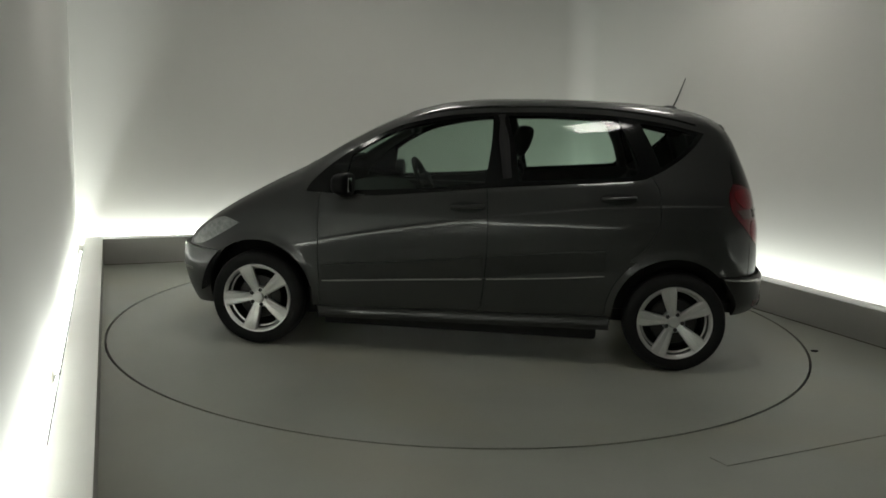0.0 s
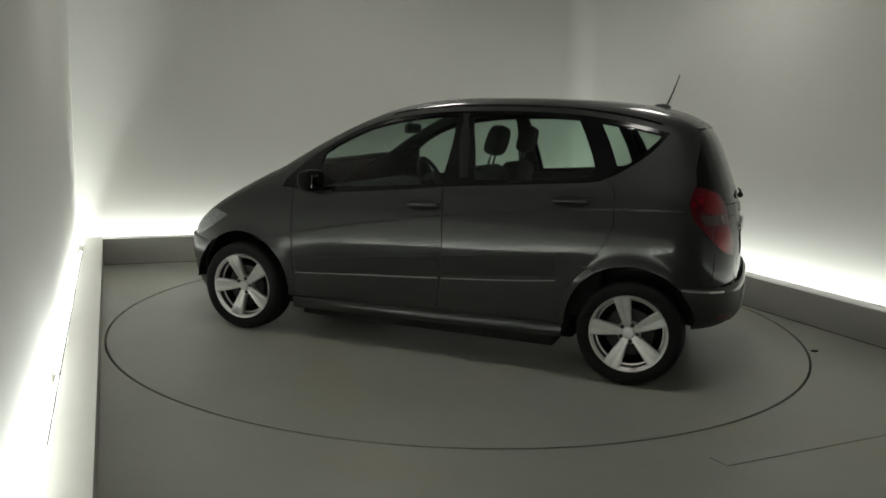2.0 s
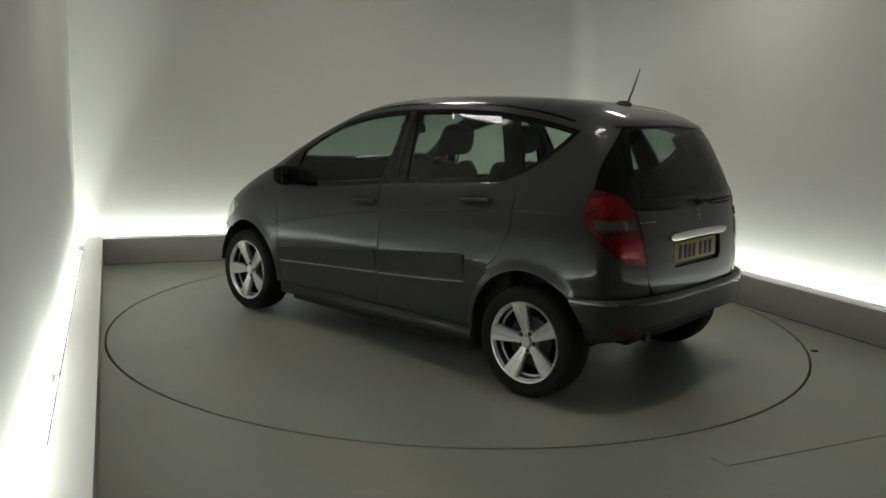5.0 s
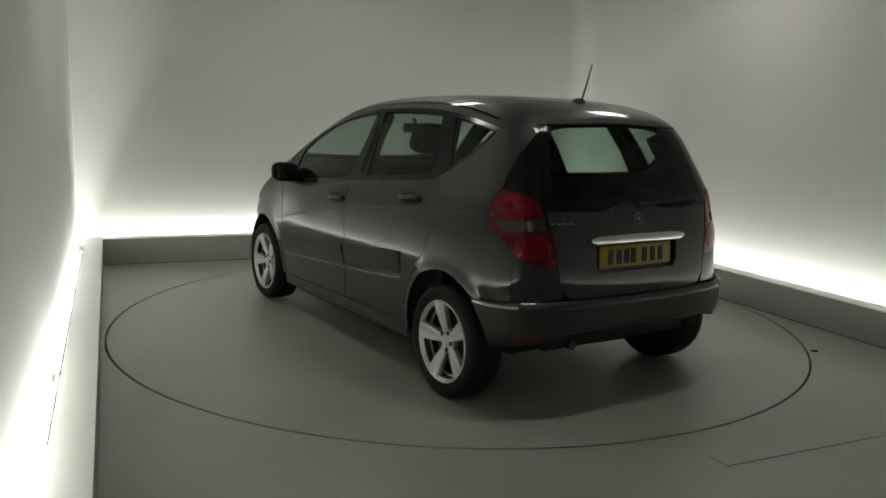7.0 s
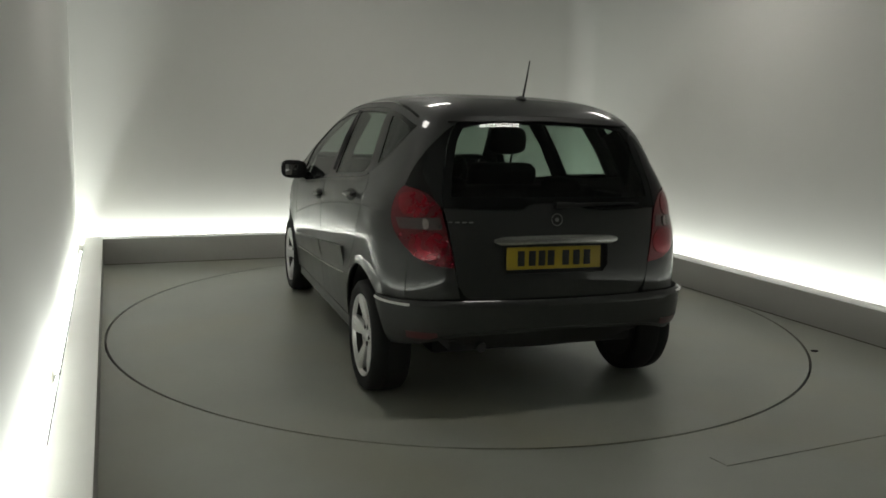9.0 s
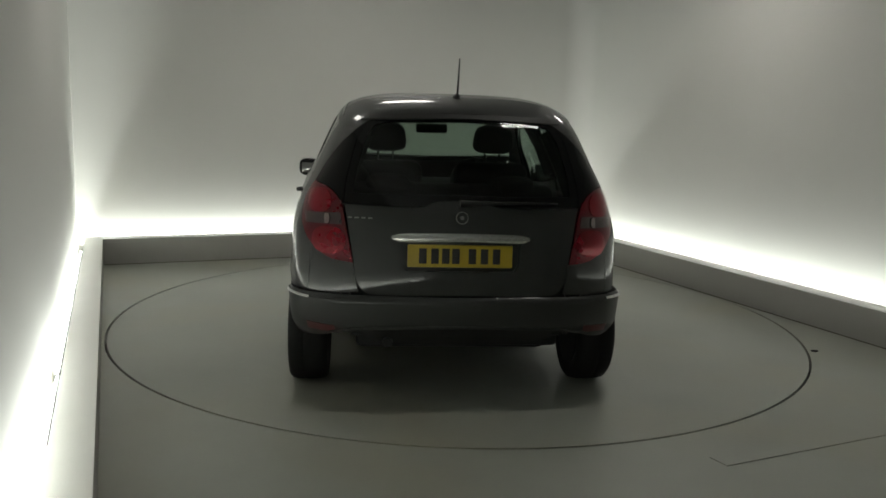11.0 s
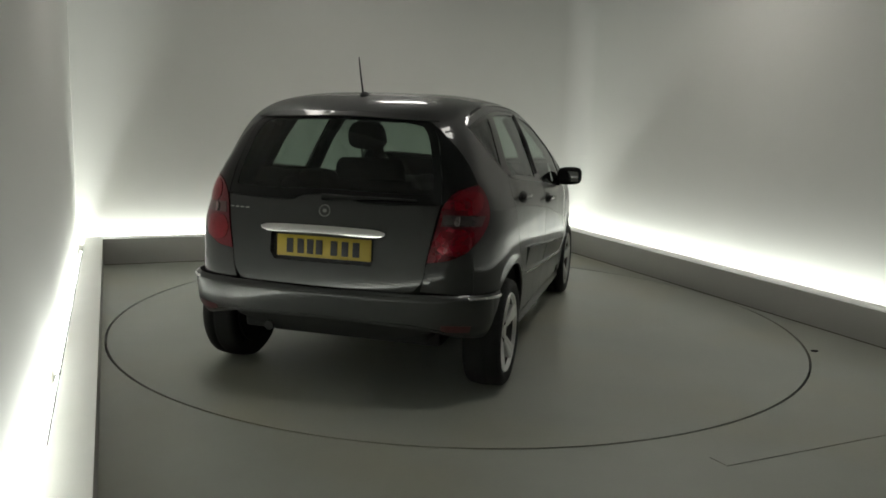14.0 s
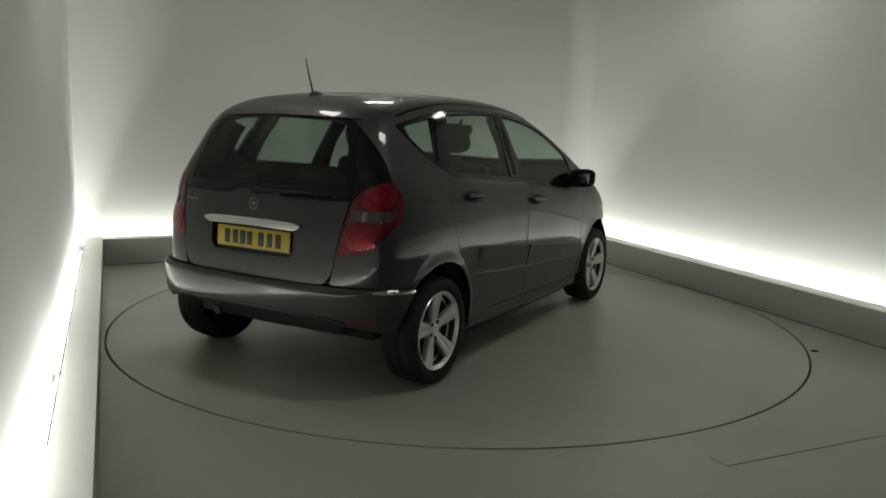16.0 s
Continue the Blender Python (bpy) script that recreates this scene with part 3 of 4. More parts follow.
    p("arch_edge", outline(arc(0, 55, foot2), [arc(0, foot2, foot2, 1)[0], arc(0, foot, foot, 1, 0.045)[0]], arc(0, foot, 55, 26, 0.045), [arc(0, 55, 55, 1, 0.045)[0], arc(0, 55, 55, 1)[0]]), flank(), PAINT, car, spacing=0.014)
    u_side = 0.7 * math.atan2(float(side_y(np.array([corner[0]]), np.array([0.7]))[0]), -(corner[0] - TX))
    lamp_low = tail_run(smooth(LAMP_OUT[4:], 0.02))
    gate = tail_run([(0.538, 0.745), (0.525, 0.66), (0.51, 0.60)])
    p("rear_corner", outline(lamp_low, gate, [gate[-1], (u_side, 0.585)], [(u_side, 0.585), lamp_low[0]]), tail, PAINT, car, gap=0.0, spacing=0.014, label="painted body corner under the tail light")
    # sill
    xs = np.linspace(0.90, -0.905, 30)
    sill = [(x, sill_top(x) - 0.002) for x in xs] + [(x, 0.195 + 0.03 * (0.9 - x) / 1.8) for x in xs[::-1]]
    p("sill", np.array(sill), lambda x, z: (x, side_y(x, z) + 0.001 + 0.012 * np.clip((sill_top(x) - 0.02 - z) / 0.035, 0, 1) - 0.4 * np.maximum(sill_top(x) - 0.062 - z, 0), z), PAINT, car, gap=0.001, depth=0.05, spacing=0.012)
    # lamp
    lamp = p("tail_light", outline(tail_run(smooth(LAMP_OUT, 0.02)), tail_run(smooth(LAMP_IN, 0.02))), round_end(TX, -1, lambda x, y, z: 0.002), RED, car, "red and clear wrap-round tail light", gap=0.001, depth=0.03, spacing=0.018)
    ring = lambda y, z, ry, rz: tail_run([(y + ry * math.cos(a) * abs(math.cos(a)) ** -0.3, z + rz * math.sin(a)) for a in np.linspace(0.05, math.tau + 0.05, 25)[:-1]])
    band = tail_run([(0.590, 0.928), (0.772, 0.925), (0.782, 0.975), (0.598, 0.985)])
    for name, y, z, ry, rz, high in (("brake_lens", 0.705, 1.040, 0.062, 0.060, 0.0035), ("fog_lens", 0.655, 0.850, 0.085, 0.066, 0.0035)):
        uc, half = tail_u(y, z), abs(tail_u(y + ry, z) - tail_u(y - ry, z)) / 2
        bulge = lambda x, yy, zz, uc=uc, half=half, z=z, rz=rz, high=high: 0.003 + high * np.sqrt(np.clip(1 - ((0.7 * np.arctan2(yy, -(x - TX)) - uc) / half) ** 2, 0, 1)) * np.clip(1.3 - np.abs((zz - z) / rz), 0, 1)
        p(name, np.array(ring(y, z, ry, rz)), round_end(TX, -1, bulge), RED_BRIGHT, lamp, "gently domed brighter red lens", gap=0.0, depth=0.006, spacing=0.009)
    band_edge = outline(band[:2], band[1:3], band[2:], [band[3], band[0]], step=0.03)
    p("reversing_lens", np.array(band_edge), round_end(TX, -1, lambda x, y, z: 0.0035), SMOKED, lamp, "clear lens band", gap=0.0, depth=0.004, spacing=0.008)
    for y, w in ((0.662, 0.015),):
        p("lamp_reflector", np.array(ring(y, 0.954, w, 0.025)), round_end(TX, -1, lambda x, yy, z, y=y, w=w: 0.005 + 0.004 * np.sqrt(np.clip(1 - ((yy - y) / w) ** 2 * 0.6, 0, 1))), CLEAR_LENS, lamp, "bright bulb reflector", gap=0.0, depth=0.003, spacing=0.009)
    # black side piece of the rear window
    glass_edge = tail_run([(0.588, 1.03), (0.565, 1.20), (0.52, 1.36), (0.467, 1.435)])
    brow_u = tail_run(smooth(BROW[:3], 0.02))
    p("window_side_trim", outline(tail_run(smooth(WING, 0.02)), brow_u[:4], [brow_u[3], glass_edge[-1]], glass_edge[::-1], [glass_edge[0], tail_run([LAMP_IN[3]])[0]], tail_run(smooth(LAMP_IN[3:], 0.02))), tail, BLACK, car, "gloss black panel beside the rear window", gap=0.001, spacing=0.02)
    # mirror
    mx, my, mz = 0.70, 0.905, 1.05
    bm = bmesh.new()
    bmesh.ops.create_icosphere(bm, subdivisions=4, radius=1)
    for v in bm.verts:
        a = v.co.copy()
        sgn = lambda t: math.copysign(abs(t) ** 0.6, t)
        v.co = Vector((a.x * 0.075 if a.x > 0 else sgn(a.x) * 0.030, sgn(a.y) * 0.092, sgn(a.z) * 0.068))
        v.co.x += 0.02 * v.co.y / 0.1
        v.co = Vector((mx + v.co.x, side * (my + 0.02 + v.co.y), mz + v.co.z - 0.05 * (0.1 - v.co.y) * 0.5))
    mirror = part("door_mirror", bm, MIRROR_SHELL, car, "black door mirror")
    ylo, yhi = sorted((side * (my - 0.06), side * (my + 0.10)))
    part("mirror_glass", block(bmesh.new(), (mx - 0.033, ylo + 0.012, mz - 0.045), (mx - 0.028, yhi - 0.012, mz + 0.035), None, 0.002), MIRROR, mirror, "dark mirror glass")
    part("mirror_foot", tube(bmesh.new(), [(0.72, side * 0.80, 0.995), (0.72, side * 0.85, 1.00), (0.71, side * 0.90, 1.02)], [0.028, 0.022, 0.022], 12), BLACK, mirror)
    # headlight and arch liners
    p("headlight", outline([(1.40, 0.775), (1.50, 0.806), (1.60, 0.775), (1.70, 0.70), (1.765, 0.635)], [(1.765, 0.635), (1.755, 0.612)], [(1.755, 0.612), (1.68, 0.622), (1.56, 0.680), (1.40, 0.775)]), lambda x, z: (x, side_y(x, z) + 0.004, z), LAMP_GLASS, car, "clear wrap-round headlight", gap=0.0, depth=0.03, spacing=0.016)
    for i, (cx, cz, r) in enumerate(ARCHES):
        bm = bmesh.new()
        rings = []
        for y in (0.84, 0.56):
            rings.append([bm.verts.new((cx + (r + 0.012) * math.cos(radians(a)), side * y, cz + (r + 0.012) * math.sin(radians(a)))) for a in np.linspace(*((-10, 166) if i == 0 else (2, 190)), 21)])
        for k in range(len(rings[0]) - 1):
            bm.faces.new((rings[0][k], rings[0][k + 1], rings[1][k + 1], rings[1][k]))
        bm.faces.new(rings[1])
        part("arch_liner", bm, DARK, car)


for side in (1, -1):
    build_flank(side)


def build_shell():
    rail = RAIL + [RAIL_END]
    xz = np.array(smooth(rail, 0.03))
    ys = side_y(xz[:, 0], xz[:, 1])
    left = [(x, y) for (x, z), y in zip(xz, ys)]
    brow = np.array(smooth(BROW, 0.03))
    tail_edge = [(float(x), y) for x, (y, z) in zip(back_x(brow[:, 0], brow[:, 1]), brow)]
    tail_edge = tail_edge + [(x, -y) for x, y in tail_edge[-2::-1]]
    right = [(x, -y) for x, y in left[::-1]]
    cowl = smooth([(0.97, -left[0][1]), (1.06, -0.5), (1.10, 0.0), (1.06, 0.5), (0.97, left[0][1])], 0.03)
    screen = outline([(1.045, 0.0), (1.02, 0.40), (0.955, 0.70)], [(0.955, 0.70), (0.72, 0.635), (0.42, 0.545)], [(0.42, 0.545), (0.345, 0.3), (0.325, 0.0), (0.345, -0.3), (0.42, -0.545)], [(0.42, -0.545), (0.72, -0.635), (0.955, -0.70)], [(0.955, -0.70), (1.02, -0.40), (1.045, 0.0)])
    up = (0, 0, 1)
    panel("roof", outline(left, tail_edge, right, cowl), lid(), PAINT, car, holes=[screen], gap=0.0, spacing=0.025, out=up)
    panel("windscreen", screen, lid(-0.004), PANE, car, "clear curved windscreen", gap=-0.004, depth=0.005, spacing=0.05, out=up)
    bonnet_side = [(x, 0.70) for x in np.linspace(0.985, 1.58, 12)]
    nose = smooth([(1.58, 0.70), (1.75, 0.55), (1.84, 0.3), (1.865, 0.0), (1.84, -0.3), (1.75, -0.55), (1.58, -0.70)], 0.03)
    hinge = smooth([(0.985, -0.70), (1.065, -0.5), (1.105, 0.0), (1.065, 0.5), (0.985, 0.70)], 0.03)
    panel("bonnet", outline(bonnet_side, nose, [(x, -y) for x, y in bonnet_side[::-1]], hinge), lid(), PAINT, car, gap=0.003, spacing=0.03, out=up)
    # nose: bumper and grille on the round front

    def nose_u(y, z):
        return round_u(NX, 1, float(front_x(np.array([y]), np.array([z]))[0]), y)
    ends = [(0.7 * math.atan2(0.838, 0.277), 0.585), (0.7 * math.atan2(0.815, 0.372), 0.45), (0.7 * math.atan2(0.80, 0.398), 0.30), (0.7 * math.atan2(0.78, 0.385), 0.225)]
    edge = ends[0][0]
    top = [(edge, 0.585), (0.85 * edge, 0.592), (0.6 * edge, 0.606), (0.3 * edge, 0.618), (0, 0.622), (-0.3 * edge, 0.618), (-0.6 * edge, 0.606), (-0.85 * edge, 0.592), (-edge, 0.585)]
    lip = [(-ends[3][0], 0.225), (-0.5, 0.20), (0, 0.185), (0.5, 0.20), (ends[3][0], 0.225)]
    nose_grow = lambda x, y, z: 0.014 * np.clip((x - 1.60) / 0.2, 0, 1)
    grille = outline([(-0.28, 0.30), (0.28, 0.30)], [(0.28, 0.30), (0.25, 0.42)], [(0.25, 0.42), (-0.25, 0.42)], [(-0.25, 0.42), (-0.28, 0.30)])
    bumper = panel("front_bumper", outline(top, [(-a, b) for a, b in ends], lip, ends[::-1]), round_end(NX, 1, nose_grow), PAINT, car, holes=[grille], spacing=0.025, depth=0.03, out=(1, 0, 0))
    panel("lower_grille", grille, round_end(NX, 1, lambda x, y, z: -0.015), PLASTIC, bumper, "black lower air intake", gap=-0.01, out=(1, 0, 0))
    for sg in (1, -1):
        a, b = sorted((sg * edge * 0.56, sg * edge * 0.76))
        panel("bumper_trim", outline([(a, 0.440), (b, 0.440)], [(b, 0.440), (b, 0.452)], [(b, 0.452), (a, 0.452)], [(a, 0.452), (a, 0.440)]), round_end(NX, 1, lambda x, y, z: 0.018), CHROME, bumper, "thin bright bumper strip", gap=0, out=(1, sg, 0))
    mouth = [(nose_u(y, 0.74), 0.70 + 0.03 * (1 - (y / 0.4) ** 2)) for y in (0.38, 0.2, 0, -0.2, -0.38)]
    grill2 = outline(mouth, [mouth[-1], (-0.26, 0.635)], [(-0.26, 0.635), (0.26, 0.635)], [(0.26, 0.635), mouth[0]])
    panel("grille", grill2, round_end(NX, 1, lambda x, y, z: 0.006), PLASTIC, car, "black radiator grille", spacing=0.03, out=(1, 0, 0))
    # tail
    gate_side = tail_run(smooth([(0.588, 1.03), (0.561, 0.88), (0.538, 0.745), (0.525, 0.66), (0.48, 0.600), (0.42, 0.588)], 0.02))
    waist = tail_run([(0.588, 1.03), (0.3, 1.022), (0.19, 1.026), (0.14, 1.050), (0.0, 1.055), (-0.10, 1.052), (-0.16, 1.030), (-0.3, 1.022), (-0.588, 1.03)])
    sunk = [(0.300, 0.848), (0.300, 0.750), (0.275, 0.716), (-0.251, 0.716), (-0.276, 0.750), (-0.276, 0.848)]
    mouth_low = outline(*[tail_run([a, b]) for a, b in zip(sunk, sunk[1:] + sunk[:1])], step=0.03)
    gate = panel("tailgate", outline(waist, [(-a, b) for a, b in gate_side], [(-gate_side[-1][0], 0.588), (gate_side[-1][0], 0.588)], gate_side[::-1]), tail, PAINT, car, holes=[mouth_low], gap=0.004, spacing=0.018, depth=0.05, out=(-1, 0, 0))
    panel("plate_recess", inset(mouth_low, -0.01), lambda u, v: (lambda q: (q[0] + 0.034, q[1], q[2]))(tail(u, v)), PAINT, gate, "painted recess behind the number plate", gap=0, depth=0, spacing=0.03, out=(-1, 0, 0))
    top_edge = tail_run([(0.467, 1.435), (0.38, 1.452), (0.2, 1.462), (0.0, 1.464)])
    side_edge = tail_run([(0.588, 1.03), (0.565, 1.20), (0.52, 1.36), (0.467, 1.435)])
    whole = outline(side_edge, top_edge, mirrored(top_edge), mirrored(side_edge), waist[::-1])
    clear_top = tail_run([(0.435, 1.415), (0.3, 1.435), (0.0, 1.442)])
    clear_side = tail_run([(0.54, 1.085), (0.522, 1.20), (0.475, 1.36), (0.435, 1.415)])
    low = tail_run([(0.54, 1.085), (0.3, 1.080), (0.0, 1.085), (-0.3, 1.080), (-0.54, 1.085)])
    clear = outline(clear_side, clear_top, mirrored(clear_top), mirrored(clear_side), low[::-1])
    panel("rear_window_border", whole, tail, BLACK, gate, "gloss black border of the rear window", holes=[clear], gap=0.002, spacing=0.02, out=(-1, 0, 0))
    panel("rear_window", clear, round_end(TX, -1, lambda x, y, z: -0.001), BACK_PANE, gate, "dark tinted rear window", gap=-0.002, depth=0.004, spacing=0.05, out=(-1, 0, 0))
    lipu = [p for p in tail_run([(0.50, 1.440), (0.40, 1.466), (0.2, 1.476), (0.0, 1.478)])]
    spoiler = outline(lipu, mirrored(lipu), [mirrored(lipu)[-1], (-lipu[1][0], 1.443)], [(-lipu[1][0], 1.443), (0, 1.455), (lipu[1][0], 1.443)], [(lipu[1][0], 1.443), lipu[0]])
    panel("roof_spoiler", spoiler, round_end(TX, -1, lambda x, y, z: 0.007), PAINT, gate, "painted lip above the rear window", gap=0.0, depth=0.03, spacing=0.02, out=(-1, 0, 0))
    # bumper
    ends = [(0.7 * math.atan2(0.85, 0.375), 0.588), (0.7 * math.atan2(0.835, 0.462), 0.45), (0.7 * math.atan2(0.822, 0.478), 0.350)]
    edge = ends[0][0]
    bottom = smooth([(-ends[2][0], 0.350), (-0.68, 0.356), (-0.58, 0.378), (-0.49, 0.406), (-0.38, 0.422), (0, 0.430), (0.38, 0.422), (0.49, 0.406), (0.58, 0.378), (0.68, 0.356), (ends[2][0], 0.350)], 0.03)
    ledge = [(edge, 0.588), (0.45, 0.592), (0.0, 0.588), (-0.45, 0.592), (-edge, 0.588)]
    bumper = panel("rear_bumper", outline(bottom, ends[::-1], ledge, [(-a, b) for a, b in ends]), round_end(TX, -1, bumper_grow), PAINT, car, gap=0.001, depth=0.05, spacing=0.016, out=(-1, 0, 0))
    lip = [(u, z + 0.004) for u, z in bottom if abs(u) < 0.56]
    panel("bumper_lip", outline(lip, [lip[-1], (lip[-1][0], lip[-1][1] + 0.012)], [(u, z + 0.012) for u, z in lip[::-1]], [(lip[0][0], lip[0][1] + 0.012), lip[0]]), round_end(TX, -1, lambda x, y, z: bumper_grow(x, y, z) + 0.008), PAINT, bumper, "rolled lower edge of the bumper", gap=0, depth=0.012, spacing=0.02, out=(-1, 0, 0))
    apron = [(-0.54, 0.320), (0, 0.300), (0.54, 0.320)]
    panel("bumper_apron", outline(apron, [(0.54, 0.320), (0.54, 0.420)], [(0.54, 0.420), (0.44, 0.455), (0, 0.48), (-0.44, 0.455), (-0.54, 0.420)], [(-0.54, 0.420), (-0.54, 0.320)]), round_end(TX, -1, lambda x, y, z: -0.035 - 0.6 * np.clip(0.44 - z, 0, 1)), DARK, bumper, "black plastic lower apron", depth=0.03, out=(-1, 0, 0))
    for sg in (1, -1):
        u0, u1 = sorted((sg * tail_u(0.59, 0.38), sg * tail_u(0.72, 0.38)))
        panel("reflector", outline([(u0, 0.400), (u1, 0.407)], [(u1, 0.407), (u1, 0.442)], [(u1, 0.442), (u0, 0.435)], [(u0, 0.435), (u0, 0.400)]), round_end(TX, -1, lambda x, y, z: bumper_grow(x, y, z) + 0.003), RED_DIM, bumper, "red reflector", gap=0, depth=0.01, out=(-1, 0, 0))
        u0, u1 = sorted((sg * 0.62, sg * (edge - 0.01)))
        panel("bumper_trim", outline([(u0, 0.565), (u1, 0.572)], [(u1, 0.572), (u1, 0.582)], [(u1, 0.582), (u0, 0.577)], [(u0, 0.577), (u0, 0.565)]), round_end(TX, -1, lambda x, y, z: bumper_grow(x, y, z) + 0.006), CHROME, bumper, "thin bright bumper strip", gap=0, depth=0.01, out=(-1, 0, 0))
    # number plate, grip, badge, wiper
    plate_bm = block(bmesh.new(), (-0.006, -0.26, -0.0555), (0.006, 0.26, 0.0555), None, 0.004)
    plate = part("number_plate", plate_bm, YELLOW, gate, "yellow rear number plate with black characters")
    plate.matrix_local = pose(-1.796, 0.012, 0.785, 0, 3, 0)
    for k, y in enumerate((0.185, 0.125, 0.072, 0.022, -0.06, -0.12, -0.18)):
        part("character_bar", block(bmesh.new(), (-0.009, y - 0.019, -0.038), (-0.005, y + 0.019, 0.038), None, 0.002), INK, plate)
    grip = outline([(0.365, 0.872), (0.33, 0.895), (0.025, 0.901), (-0.28, 0.895), (-0.315, 0.872)], [(-0.315, 0.872), (-0.28, 0.857), (0.025, 0.862), (0.33, 0.857), (0.365, 0.872)])
    panel("boot_grip", grip, lambda y, z: (back_x(y, z) - 0.022 + 8 * (z - 0.877) ** 2, y - 0.013, z), CHROME, gate, "bright chrome grip above the plate", gap=0, depth=0.022, spacing=0.012, out=(-1, 0, 0))
    badge = bmesh.new()
    tube(badge, [(0, 0.029 * math.cos(a), 0.029 * math.sin(a)) for a in np.linspace(0, math.tau, 25)[:-1]], 0.0025, 8, True)
    tube(badge, [(-0.001, 0, 0), (0.004, 0, 0)], 0.010, 20)
    part("badge", badge, REFLECTOR, gate, "round chrome badge").matrix_local = pose(float(back_x(np.array([0.02]), np.array([0.975]))[0]) - 0.006, 0.008, 0.975, 0, 8, 0)
    for k in range(4):
        y = 0.555 - 0.033 * k
        x = float(back_x(np.array([y]), np.array([0.965]))[0])
        part("model_badge_bar", block(bmesh.new(), (x - 0.003, y - 0.011, 0.960), (x + 0.002, y + 0.011, 0.968), None, 0.002), REFLECTOR, gate, "small dull chrome lettering bar")
    wiper = bmesh.new()
    points = [(float(back_x(np.array([y]), np.array([z]))[0]) - 0.022, y, z) for y, z in ((0.02, 1.045), (-0.12, 1.048), (-0.30, 1.052), (-0.47, 1.050))]
    tube(wiper, points, [0.018, 0.010, 0.007, 0.005], 10)
    part("rear_wiper", wiper, RUBBER, gate, "black rear wiper arm")
    # aerial
    z0 = float(top_z(np.array([-1.31]), np.array([0.0]))[0])
    bm = bmesh.new()
    bmesh.ops.create_uvsphere(bm, u_segments=20, v_segments=12, radius=1, matrix=Matrix.LocRotScale((-1.285, 0, z0 + 0.004), None, (0.055, 0.022, 0.022)))
    aerial = part("aerial", bm, PLASTIC, car, "short black roof aerial")
    part("mast", tube(bmesh.new(), [(-1.31, 0, z0 + 0.008), (-1.345, 0, z0 + 0.10), (-1.378, 0, z0 + 0.205)], [0.006, 0.005, 0.003], 8), PLASTIC, aerial)
    # underbody, exhaust
    part("underbody", block(block(block(bmesh.new(), (-0.92, -0.56, 0.145), (1.70, 0.56, 0.34), None, 0.03), (-1.42, -0.52, 0.205), (-0.90, 0.52, 0.36), None, 0.03), (-0.84, -0.75, 0.135), (0.88, 0.75, 0.28), None, 0.02), DARK, car)
    part("boot_pan", block(bmesh.new(), (-1.70, -0.52, 0.30), (-1.38, 0.52, 0.40), None, 0.02), DARK, car)
    part("exhaust_pipe", tube(bmesh.new(), [(-1.50, 0.36, 0.30), (-1.66, 0.36, 0.335), (-1.735, 0.36, 0.325)], 0.026, 14), PLASTIC, car, "dark exhaust tailpipe")


build_shell()


